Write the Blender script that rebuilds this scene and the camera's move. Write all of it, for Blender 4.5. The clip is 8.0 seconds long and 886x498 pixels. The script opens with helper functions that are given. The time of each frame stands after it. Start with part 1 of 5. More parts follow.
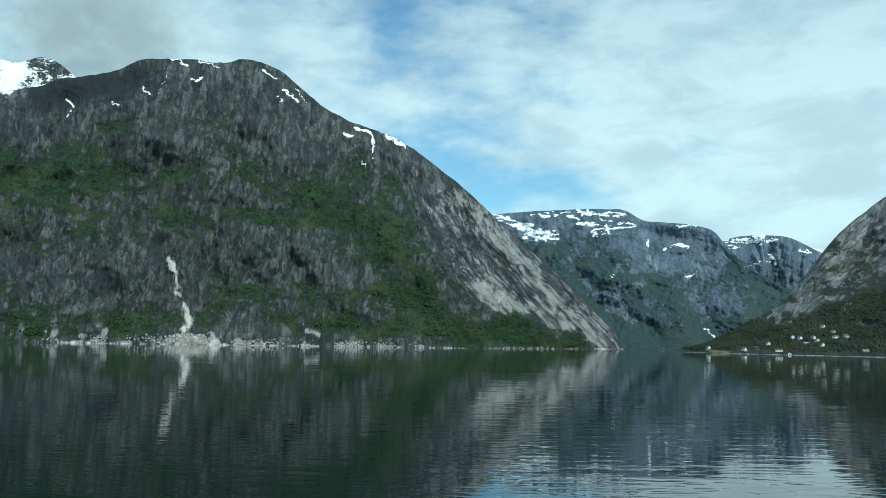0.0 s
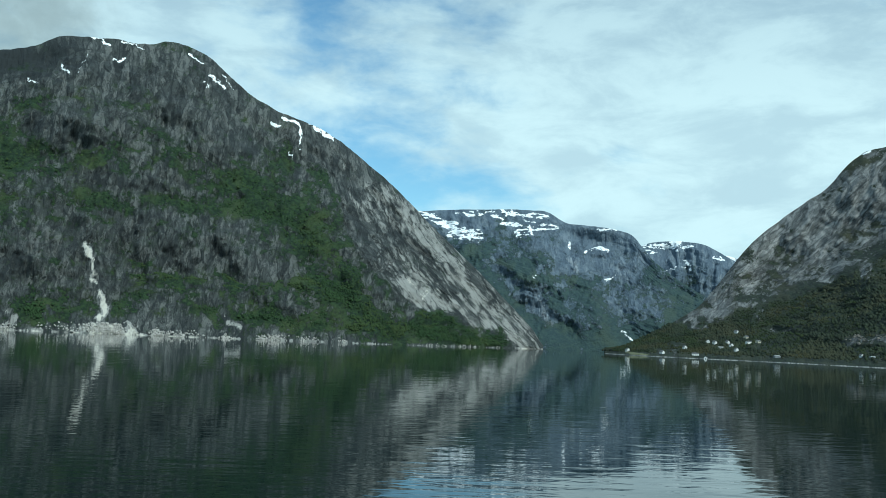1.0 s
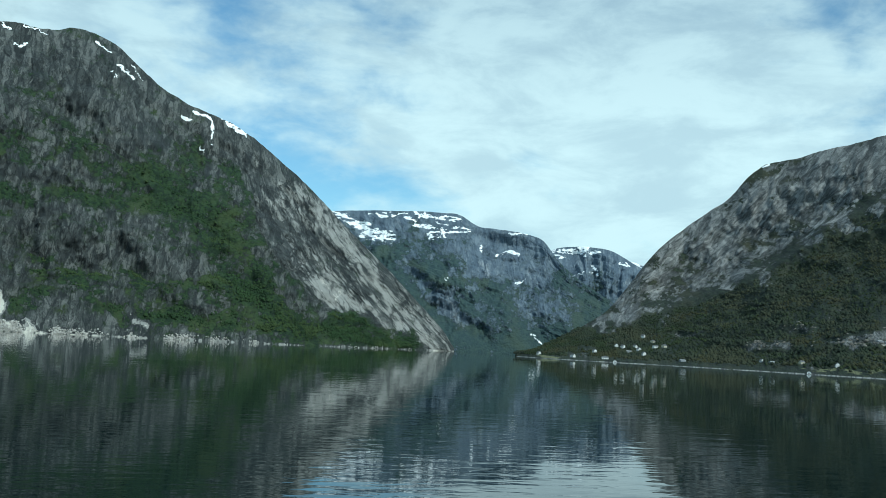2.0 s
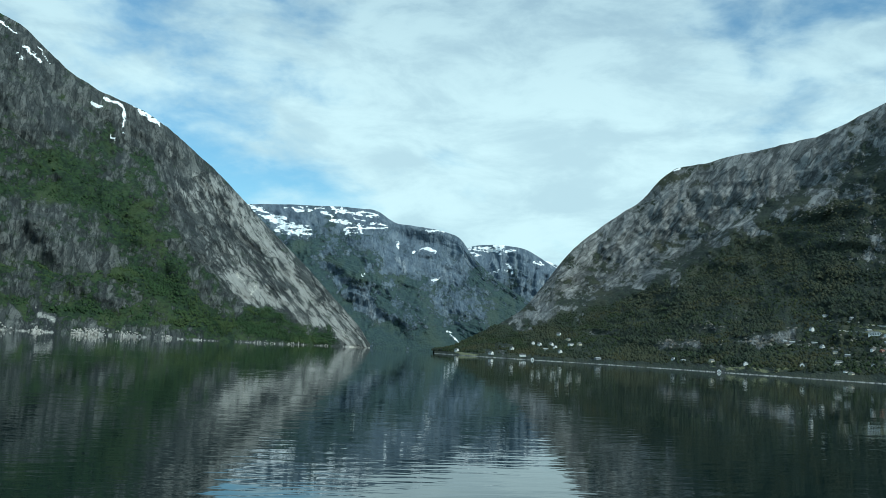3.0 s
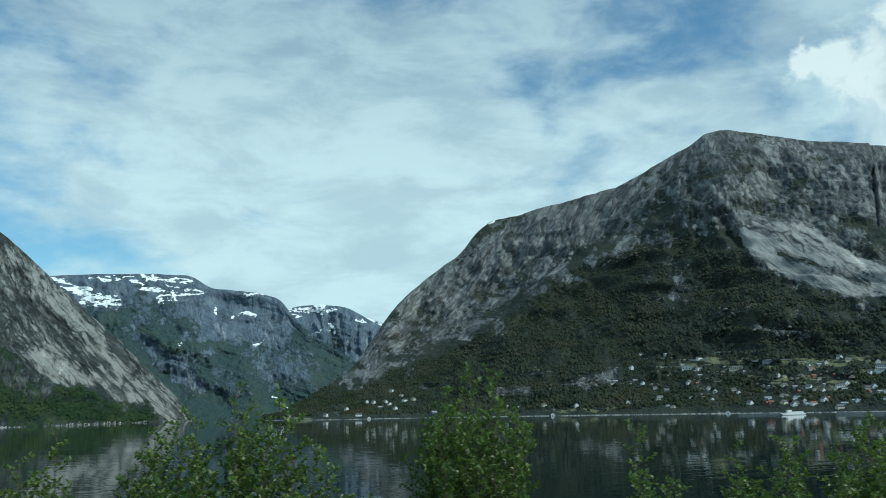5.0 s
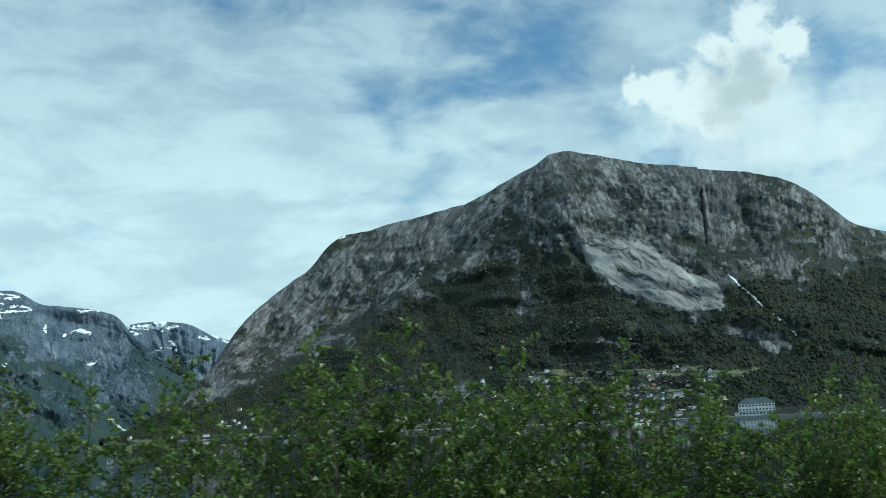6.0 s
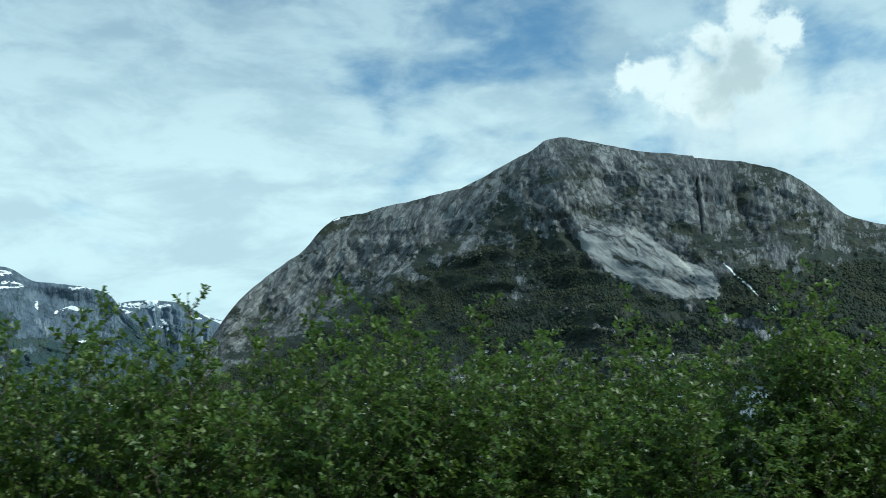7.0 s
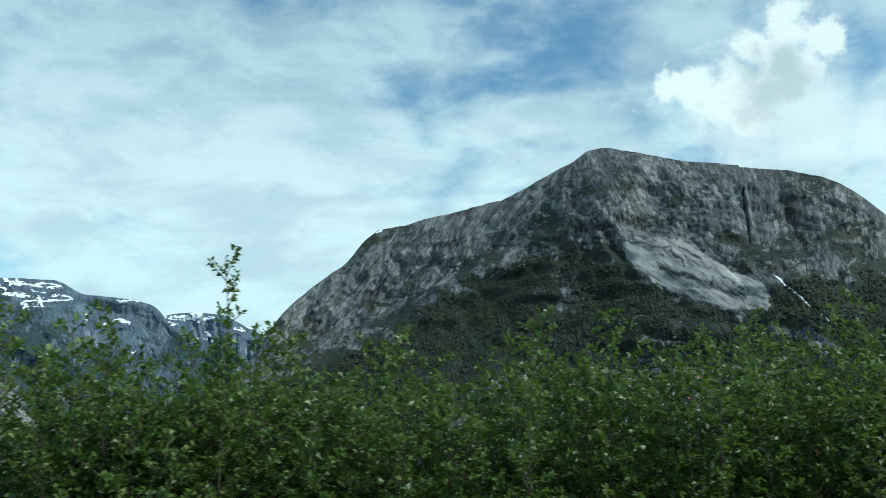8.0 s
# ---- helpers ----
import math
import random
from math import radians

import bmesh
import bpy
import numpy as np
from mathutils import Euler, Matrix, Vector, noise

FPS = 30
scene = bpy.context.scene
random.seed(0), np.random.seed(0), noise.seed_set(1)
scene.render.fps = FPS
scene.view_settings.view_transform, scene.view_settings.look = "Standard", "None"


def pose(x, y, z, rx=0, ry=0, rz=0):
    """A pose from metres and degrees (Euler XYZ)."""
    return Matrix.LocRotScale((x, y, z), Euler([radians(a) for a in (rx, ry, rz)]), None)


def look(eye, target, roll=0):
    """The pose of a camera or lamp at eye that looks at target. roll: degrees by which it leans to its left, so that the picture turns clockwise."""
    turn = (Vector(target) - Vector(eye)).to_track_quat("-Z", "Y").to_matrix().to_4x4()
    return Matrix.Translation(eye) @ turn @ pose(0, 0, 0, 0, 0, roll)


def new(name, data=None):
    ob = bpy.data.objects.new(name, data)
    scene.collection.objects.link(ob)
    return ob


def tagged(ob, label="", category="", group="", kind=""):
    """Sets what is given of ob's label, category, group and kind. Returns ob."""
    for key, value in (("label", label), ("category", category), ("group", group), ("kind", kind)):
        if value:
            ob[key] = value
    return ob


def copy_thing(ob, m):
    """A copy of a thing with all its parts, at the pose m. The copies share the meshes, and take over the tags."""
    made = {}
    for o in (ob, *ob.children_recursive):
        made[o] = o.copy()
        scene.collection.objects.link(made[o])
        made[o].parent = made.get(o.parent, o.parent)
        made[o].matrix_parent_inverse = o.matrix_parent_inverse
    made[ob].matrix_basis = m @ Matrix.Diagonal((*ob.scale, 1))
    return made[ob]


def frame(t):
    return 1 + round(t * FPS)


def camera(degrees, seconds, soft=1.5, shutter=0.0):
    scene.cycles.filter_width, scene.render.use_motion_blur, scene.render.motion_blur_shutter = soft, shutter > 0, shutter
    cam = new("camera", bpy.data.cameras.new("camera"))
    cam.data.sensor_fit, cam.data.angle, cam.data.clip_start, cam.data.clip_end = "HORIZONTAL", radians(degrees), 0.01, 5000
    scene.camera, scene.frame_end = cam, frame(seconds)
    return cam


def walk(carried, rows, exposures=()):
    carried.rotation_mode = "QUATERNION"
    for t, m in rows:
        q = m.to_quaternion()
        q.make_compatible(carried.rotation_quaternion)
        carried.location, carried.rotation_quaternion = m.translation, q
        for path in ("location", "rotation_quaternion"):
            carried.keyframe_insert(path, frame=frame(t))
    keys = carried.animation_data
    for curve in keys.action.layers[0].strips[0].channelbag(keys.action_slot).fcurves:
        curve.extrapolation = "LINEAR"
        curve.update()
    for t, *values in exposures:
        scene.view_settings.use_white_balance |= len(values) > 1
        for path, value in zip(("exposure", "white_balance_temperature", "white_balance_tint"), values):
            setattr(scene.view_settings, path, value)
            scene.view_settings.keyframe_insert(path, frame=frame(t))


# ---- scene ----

# ---------------------------------------------------------------- camera
EYE = 10.6
cam = camera(53.75, 8.0, soft=0.6, shutter=0.05)
PATH = [
    (0.0, pose(0.00, 0.00, 10.60, 96.12, -1.01, -0.00)),
    (0.5, pose(-6.12, 3.39, 10.60, 96.14, -1.93, -2.54)),
    (1.0, pose(-12.24, 6.79, 10.60, 96.05, -2.44, -5.37)),
    (1.5, pose(-18.37, 10.18, 10.60, 96.12, -2.66, -8.24)),
    (1.7, pose(-20.82, 11.54, 10.60, 96.28, -2.77, -9.57)),
    (2.8, pose(-34.29, 19.00, 10.60, 96.46, -3.39, -16.01)),
    (3.0, pose(-36.73, 20.36, 10.60, 96.52, -3.33, -17.17)),
    (3.5, pose(-42.86, 23.75, 10.60, 97.44, -2.99, -18.16)),
    (4.0, pose(-48.98, 27.15, 10.60, 98.94, -1.31, -16.76)),
    (4.5, pose(-55.10, 30.54, 10.60, 99.45, -0.44, -18.72)),
    (4.7, pose(-57.55, 31.90, 10.60, 99.70, 0.11, -22.05)),
    (5.0, pose(-61.22, 33.93, 10.60, 100.52, 1.31, -28.75)),
    (5.2, pose(-63.67, 35.29, 10.60, 100.81, 1.96, -31.88)),
    (6.3, pose(-77.14, 42.76, 10.60, 101.15, 2.75, -39.41)),
    (6.5, pose(-79.59, 44.11, 10.60, 101.00, 2.11, -39.08)),
    (7.0, pose(-85.71, 47.51, 10.60, 100.07, 1.93, -39.52)),
    (7.5, pose(-91.84, 50.90, 10.60, 100.13, 2.25, -39.14)),
    (8.0, pose(-97.96, 54.30, 10.60, 100.92, 1.77, -37.02)),
]
walk(cam, PATH, exposures=[(0.0, 0.05, 5750, -6), (3.4, 0.07, 5750, -6), (4.0, -0.16, 5750, -6), (5.1, -0.12, 5750, -6), (6.5, 0.0, 5750, -6), (8.0, 0.06, 5750, -6)])

# ---------------------------------------------------------------- light
SUN_ELEVATION, SUN_AZIMUTH = 42.0, 147.0      # azimuth clockwise from +y


def bearing(az, el=0.0):
    a, e = radians(az), radians(el)
    return Vector((math.sin(a) * math.cos(e), math.cos(a) * math.cos(e), math.sin(e)))


sun = new("sun", bpy.data.lights.new("sun", "SUN"))
sun.data.energy, sun.data.angle, sun.data.color = 2.9, radians(2), (1.0, 0.95, 0.87)
sun.matrix_world = look(bearing(SUN_AZIMUTH, SUN_ELEVATION) * 3000, (0, 0, 0))


class Nodes:
    """A short way to write node trees."""

    def __init__(self, tree):
        self.tree = tree
        tree.nodes.clear()

    def add(self, kind, **values):
        node = self.tree.nodes.new("ShaderNode" + kind)
        for key, value in values.items():
            if key == "data_type":
                node.data_type = value
            elif key == "operation":
                node.operation = value
            elif key == "blend_type":
                node.blend_type = value
            elif key == "interpolation_type":
                node.interpolation_type = value
            elif key == "attribute_name":
                node.attribute_name = value
            elif key == "feature":
                node.feature = value
        return node

    def put(self, socket, value):
        if isinstance(value, bpy.types.NodeSocket):
            self.tree.links.new(value, socket)
        elif isinstance(value, (tuple, list)) and len(value) == 3 and socket.type == "RGBA":
            socket.default_value = (*value, 1)
        else:
            socket.default_value = value

    def math(self, op, a, b=0.0, c=0.0, clamp=False):
        node = self.add("Math", operation=op)
        node.use_clamp = clamp
        for socket, value in zip(node.inputs, (a, b, c)):
            self.put(socket, value)
        return node.outputs[0]

    def vmath(self, op, a, b=(0, 0, 0)):
        node = self.add("VectorMath", operation=op)
        self.put(node.inputs[0], a)
        self.put(node.inputs[1], b)
        return node.outputs["Value"] if op in ("DISTANCE", "DOT_PRODUCT", "LENGTH") else node.outputs["Vector"]

    def scaled(self, vector, xyz, move=(0, 0, 0)):
        node = self.add("Mapping")
        self.put(node.inputs["Vector"], vector)
        node.inputs["Scale"].default_value = xyz
        node.inputs["Location"].default_value = move
        return node.outputs[0]

    def noise(self, vector, scale, detail=5.0, rough=0.55, warp=0.0):
        node = self.add("TexNoise")
        self.put(node.inputs["Vector"], vector)
        node.inputs["Scale"].default_value, node.inputs["Detail"].default_value = scale, detail
        node.inputs["Roughness"].default_value, node.inputs["Distortion"].default_value = rough, warp
        return node.outputs["Fac"]

    def cells(self, vector, scale, feature="F1"):
        node = self.add("TexVoronoi", feature=feature)
        self.put(node.inputs["Vector"], vector)
        node.inputs["Scale"].default_value = scale
        return node.outputs

    def chance(self, color):
        node = self.add("SeparateColor")
        self.put(node.inputs[0], color)
        return node.outputs[0]

    def warped(self, vector, scale, amount):
        node = self.add("TexNoise")
        self.put(node.inputs["Vector"], vector)
        node.inputs["Scale"].default_value, node.inputs["Detail"].default_value = scale, 3.0
        shift = self.vmath("SUBTRACT", node.outputs["Color"], (0.5, 0.5, 0.5))
        return self.vmath("ADD", vector, self.vmath("MULTIPLY", shift, (amount, amount, 0)))

    def total(self, start, *terms):
        """start and the sum of (number, middle, weight)."""
        for value, middle, weight in terms:
            start = self.math("ADD", start, self.math("MULTIPLY", self.math("SUBTRACT", value, middle), weight))
        return start

    def ramp(self, value, low, high, to_low=0.0, to_high=1.0):
        node = self.add("MapRange", interpolation_type="SMOOTHSTEP")
        self.put(node.inputs["Value"], value)
        for key, number in (("From Min", low), ("From Max", high), ("To Min", to_low), ("To Max", to_high)):
            self.put(node.inputs[key], number)
        return node.outputs["Result"]

    def mix(self, fac, a, b, blend="MIX"):
        node = self.add("Mix", data_type="RGBA", blend_type=blend)
        self.put(node.inputs[0], fac)
        self.put(node.inputs[6], a)
        self.put(node.inputs[7], b)
        return node.outputs[2]

    def field(self, name):
        return self.add("Attribute", attribute_name=name).outputs["Fac"]

    def bump(self, height, strength=0.5, distance=1.0):
        node = self.add("Bump")
        self.put(node.inputs["Height"], height)
        self.put(node.inputs["Strength"], strength)
        self.put(node.inputs["Distance"], distance)
        return node.outputs[0]

    def surface(self, color, rough=0.8, normal=None, metal=0.0, **more):
        shader, out = self.add("BsdfPrincipled"), self.add("OutputMaterial")
        self.put(shader.inputs["Base Color"], color)
        self.put(shader.inputs["Roughness"], rough)
        self.put(shader.inputs["Metallic"], metal)
        if normal is not None:
            self.put(shader.inputs["Normal"], normal)
        for key, value in more.items():
            self.put(shader.inputs[key.replace("_", " ")], value)
        self.tree.links.new(shader.outputs[0], out.inputs[0])
        return shader


def make_sky():
    world = bpy.data.worlds.new("sky")
    scene.world = world
    world.use_nodes = True
    n = Nodes(world.node_tree)
    way = n.add("TexCoord").outputs["Generated"]
    sky = n.add("TexSky")
    sky.sky_type, sky.sun_disc = "NISHITA", False
    sky.sun_elevation, sky.sun_rotation = radians(SUN_ELEVATION), radians(SUN_AZIMUTH)
    sky.air_density, sky.dust_density, sky.ozone_density = 1.0, 0.6, 1.5
    blue = n.vmath("MULTIPLY", sky.outputs[0], (0.105, 0.130, 0.130))
    # the cloud deck
    split = n.add("SeparateXYZ")
    n.put(split.inputs[0], way)
    height = split.outputs[2]
    big = n.noise(n.scaled(way, (1.0, 1.0, 2.4), (0.6, 0.2, 0)), 4.2, 8.0, 0.52, 0.15)
    small = n.noise(n.scaled(way, (1.0, 1.0, 2.0), (3.1, 1.7, 0.4)), 14.0, 7.0, 0.56, 0.25)
    soft = n.math("ADD", n.math("MULTIPLY", big, 0.74), n.math("MULTIPLY", small, 0.26))

    def blob(az, el, size, amount):
        far = n.vmath("DISTANCE", way, tuple(bearing(az, el)))
        return n.ramp(far, 0.0, size, amount, 0.0)

    # thinner and thicker stretches of the deck
    thick = soft
    for az, el, size, amount in ((2.5, 11.0, 0.10, -0.12), (8, 9.8, 0.07, -0.07), (35, 21.2, 0.05, -0.10), (38, 21.3, 0.05, -0.10), (41, 21.8, 0.05, -0.08), (45, 22.5, 0.06, -0.07), (50, 23.0, 0.07, -0.07), (36, 18.8, 0.03, -0.06),
                                 (-3.6, 19, 0.06, -0.08), (-9, 22.5, 0.10, 0.12), (65.5, 20.5, 0.06, -0.08), (12, 9.5, 0.06, -0.05), (20, 14, 0.30, 0.16), (30, 13, 0.25, 0.12),
                                 (-18, 23, 0.25, 0.12), (50, 15, 0.2, 0.1), (10, 24, 0.25, 0.05), (40, 25, 0.12, 0.10), (44, 20.5, 0.10, 0.04), (3, 19, 0.10, 0.10), (28, 22, 0.12, 0.08)):
        thick = n.math("ADD", thick, blob(az, el, size, amount))
    thick = n.math("ADD", thick, n.math("MULTIPLY", n.math("SUBTRACT", small, 0.5), 0.22))
    cover = n.ramp(thick, 0.30, 0.60)
    shade = n.ramp(n.noise(n.scaled(way, (1, 1, 2.6), (7.3, 2.2, 0.9)), 8.0, 7.0, 0.6, 0.3), 0.38, 0.66)
    high = n.ramp(height, 0.22, 0.48)
    shade = n.math("ADD", n.math("MULTIPLY", shade, 0.42), n.math("MULTIPLY", high, 0.62), clamp=True)
    cloud = n.mix(shade, (0.755, 0.885, 0.910), (0.35, 0.46, 0.56))
    color = n.mix(n.math("MULTIPLY", cover, 0.95), blue, cloud)
    # a heap cloud beside the round mountain, and a grey cap on the high one
    rag = n.noise(n.scaled(way, (1, 1, 1.0)), 26.0, 7.0, 0.62, 0.2)
    rag = n.math("MULTIPLY", n.math("SUBTRACT", rag, 0.5), 0.085)

    def heap(blobs, edge, soften):
        total = None
        for az, el, size in blobs:
            far = n.math("DIVIDE", n.math("ADD", n.vmath("DISTANCE", way, tuple(bearing(az, el))), rag), size)
            total = far if total is None else n.math("MINIMUM", total, far)
        return n.ramp(total, edge, edge + soften, 1.0, 0.0)

    white = heap(((60.4, 22.7, 0.030), (62.6, 21.7, 0.022), (58.6, 21.7, 0.026), (52.9, 20.1, 0.018), (54.9, 20.2, 0.028), (57.2, 19.6, 0.036), (59.8, 20.0, 0.034), (61.2, 20.4, 0.024), (58.0, 18.2, 0.03), (55.8, 18.6, 0.024)), 0.55, 0.75)
    dim = heap(((58.3, 20.5, 0.018), (58.8, 18.8, 0.028), (60.2, 20.6, 0.020), (60.4, 19.4, 0.024)), 0.1, 1.6)
    low = heap(((57.5, 17.0, 0.05), (61, 16.6, 0.05), (66.0, 15.8, 0.045), (70, 16.5, 0.05)), 0.3, 1.2)
    color = n.mix(n.math("MULTIPLY", low, 0.6), color, (0.88, 0.93, 0.92))
    heap_color = n.mix(n.math("MULTIPLY", dim, 0.75), (0.90, 0.94, 0.93), (0.46, 0.54, 0.56))
    color = n.mix(n.math("MULTIPLY", white, 0.92), color, heap_color)
    cap = heap(((-22.5, 16.4, 0.050), (-21.0, 18.3, 0.046), (-24.2, 18.2, 0.046), (-22.8, 19.8, 0.05)), 0.0, 2.0)
    color = n.mix(n.math("MULTIPLY", cap, 0.68), color, (0.26, 0.31, 0.32))
    shine, out = n.add("Background"), n.add("OutputWorld")
    n.put(shine.inputs[0], color)
    shine.inputs[1].default_value = 1.0
    world.node_tree.links.new(shine.outputs[0], out.inputs[0])


make_sky()

# ---------------------------------------------------------------- materials


def material(name):
    m = bpy.data.materials.new(name)
    m.use_nodes = True
    return m, Nodes(m.node_tree)


def spot(n):
    return n.add("TexCoord").outputs["Object"]


def mountain_material(name, dark, mid, light, pale, leaf_low, leaf_high, leaf_dry, grain=1.0):
    """Jointed grey rock with pale slabs, scrub on the ledges and old snow; the fields say where each of them lies."""
    m, n = material(name)
    p = n.add("Attribute", attribute_name="face").outputs["Vector"]
    g = n.add("Attribute", attribute_name="grain").outputs["Vector"]
    veg, bare, snow, damp, meadow = n.field("veg"), n.field("pale"), n.field("snow"), n.field("damp"), n.field("meadow")
    bent = n.warped(g, 0.045 * grain, 16.0 / grain)
    plates = n.cells(n.scaled(bent, (1.0, 0.34, 1.0)), 0.042 * grain)
    chips = n.cells(n.scaled(bent, (1.0, 0.40, 1.0), (9, 3, 0)), 0.105 * grain)
    joints = n.cells(n.scaled(bent, (1.0, 0.34, 1.0)), 0.042 * grain, "DISTANCE_TO_EDGE")[0]
    columns = n.noise(n.scaled(bent, (1.0, 0.55, 1.0)), 0.075 * grain, 6.0, 0.62)
    blotches = n.noise(n.scaled(bent, (1.0, 0.8, 1.0), (13, 5, 0)), 0.032 * grain, 5.0, 0.65)
    stains = n.noise(n.scaled(bent, (1.0, 0.12, 1.0)), 0.10 * grain, 4.0, 0.6)
    fine = n.noise(n.scaled(g, (1.0, 0.75, 1.0)), 0.28 * grain, 4.0, 0.75)
    patches = n.noise(p, 0.0085 * grain, 6.0, 0.62, 0.3)
    seam = n.math("ABSOLUTE", n.math("SUBTRACT", n.noise(n.scaled(bent, (1.0, 0.30, 1.0), (31, 7, 0)), 0.055 * grain, 4.0, 0.62), 0.5))
    crack = n.math("MAXIMUM", n.ramp(seam, 0.0, 0.022, 1.0, 0.0), n.ramp(joints, 0.0, 0.075, 0.75, 0.0))
    # the field of painted shade and cracks darkens tone, and slab_tone below
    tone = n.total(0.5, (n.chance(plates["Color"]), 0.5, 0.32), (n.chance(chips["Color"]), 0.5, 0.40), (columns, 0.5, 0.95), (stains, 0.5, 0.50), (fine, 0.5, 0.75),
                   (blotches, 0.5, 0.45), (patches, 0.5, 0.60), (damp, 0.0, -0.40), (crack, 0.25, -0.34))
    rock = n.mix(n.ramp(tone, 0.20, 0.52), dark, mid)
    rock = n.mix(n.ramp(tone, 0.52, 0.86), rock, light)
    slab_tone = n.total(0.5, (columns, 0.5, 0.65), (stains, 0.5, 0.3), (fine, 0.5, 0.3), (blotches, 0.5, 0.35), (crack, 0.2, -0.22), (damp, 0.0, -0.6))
    slab_color = n.mix(n.ramp(slab_tone, 0.22, 0.66), tuple(0.56 * c for c in pale), pale)
    ragged = n.total(bare, (columns, 0.5, 1.1), (stains, 0.5, 0.7), (fine, 0.5, 0.4), (crack, 0.25, -0.2))
    rock = n.mix(n.ramp(ragged, 0.30, 0.70), rock, slab_color)
    scree = n.total(bare, (n.noise(p, 0.16 * grain, 5.0, 0.75), 0.5, 1.2))
    rock = n.mix(n.ramp(scree, 1.05, 1.35), rock, n.mix(fine, (0.38, 0.37, 0.325), (0.68, 0.665, 0.60)))
    # scrub and trees: rounded crowns of many shades
    crowns = n.cells(n.scaled(n.warped(p, 0.09 * grain, 7.0 / grain), (1.0, 1.25, 1.0)), 0.155 * grain)
    kind = n.chance(crowns["Color"])
    wide = n.noise(p, 0.011 * grain, 5.0, 0.6)
    leaf = n.mix(n.ramp(n.total(kind, (n.noise(p, 0.045 * grain, 4.0, 0.6), 0.5, 1.5)), 0.15, 0.95), leaf_low, leaf_high)
    leaf = n.mix(n.ramp(wide, 0.47, 0.66, 0.0, 0.85), leaf, leaf_dry)
    field = n.total(meadow, (n.noise(n.scaled(p, (0.35, 2.2, 1)), 0.035 * grain, 5.0, 0.72), 0.5, 2.6))
    leaf = n.mix(n.ramp(field, 0.50, 0.62), leaf, n.mix(fine, (0.080, 0.094, 0.042), (0.20, 0.20, 0.12)))
    edge = n.total(veg, (n.noise(p, 0.034 * grain, 7.0, 0.80), 0.5, 2.3), (kind, 0.5, 0.20), (columns, 0.5, -0.7))
    moss = n.noise(p, 0.022 * grain, 5.0, 0.65)
    rock = n.mix(n.math("MULTIPLY", n.ramp(edge, 0.05, 0.50, 0.0, 0.50), n.ramp(moss, 0.30, 0.60)), rock, leaf)
    cover = n.ramp(edge, 0.45, 0.54)
    color = n.mix(cover, rock, leaf)
    frost = n.total(snow, (n.noise(n.scaled(p, (0.6, 1.4, 1)), 0.12 * grain, 6.0, 0.75), 0.5, 1.9))
    white = n.ramp(frost, 0.50, 0.56)
    color = n.mix(white, color, (0.84, 0.88, 0.90))
    stone_height = n.total(0.0, (columns, 0.0, 5.0 / grain), (fine, 0.0, 1.6 / grain), (n.chance(chips["Color"]), 0.0, 1.8 / grain), (crack, 0.0, -1.6 / grain))
    leaf_height = n.total(0.0, (crowns["Distance"], 0.0, -2.6 / grain), (fine, 0.0, 1.2 / grain))
    blend_height = n.add("Mix", data_type="FLOAT")
    for k, value in ((0, cover), (2, stone_height), (3, leaf_height)):
        n.put(blend_height.inputs[k], value)
    n.surface(color, 0.9, n.bump(blend_height.outputs[0], n.math("SUBTRACT", 0.75, n.math("MULTIPLY", white, 0.65)), 1.0), Specular_IOR_Level=0.2)
    return m


MOUNTAIN = mountain_material("weathered_gneiss", (0.024, 0.029, 0.031), (0.049, 0.056, 0.056), (0.116, 0.124, 0.120), (0.285, 0.290, 0.275),
                             (0.013, 0.026, 0.015), (0.026, 0.048, 0.021), (0.044, 0.064, 0.027), 1.15)
ROUND = mountain_material("dark_gneiss", (0.052, 0.056, 0.058), (0.122, 0.128, 0.128), (0.240, 0.245, 0.241), (0.33, 0.33, 0.315),
                          (0.016, 0.022, 0.018), (0.028, 0.038, 0.025), (0.044, 0.048, 0.030), 1.5)
# air haze put into the base colours: rock and leaves paler and bluer
HAZY_DISTANT = mountain_material("hazy_far_gneiss", (0.078, 0.108, 0.145), (0.106, 0.142, 0.183), (0.156, 0.196, 0.233), (0.25, 0.29, 0.325),
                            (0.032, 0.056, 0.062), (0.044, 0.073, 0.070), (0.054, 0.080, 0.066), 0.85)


def water_material():
    """Dark water, ruffled near this bank and calmer farther out."""
    m, n = material("fjord_water")
    p = spot(n)
    swell = n.noise(n.scaled(p, (0.35, 1.0, 1.0)), 0.16, 2.0, 0.5, 0.3)
    ripple = n.noise(n.scaled(p, (0.36, 1.0, 1.0), (4, 9, 0)), 0.62, 2.0, 0.5, 0.5)
    out = n.vmath("DOT_PRODUCT", p, (0.4848, 0.8746, 0.0))
    ruffled = n.ramp(out, 50.0, 190.0, 1.0, 0.38)
    calm = n.ramp(n.noise(n.scaled(p, (0.3, 1.0, 1.0)), 0.012, 3.0, 0.5), 0.40, 0.62, 0.45, 1.0)
    height = n.math("ADD", n.math("MULTIPLY", swell, 0.052), n.math("MULTIPLY", ripple, n.math("MULTIPLY", ruffled, 0.031)))
    n.surface((0.004, 0.012, 0.012), 0.02, n.bump(n.math("MULTIPLY", height, calm), 1.0, 1.0), IOR=1.30)
    return m


WATER = water_material()


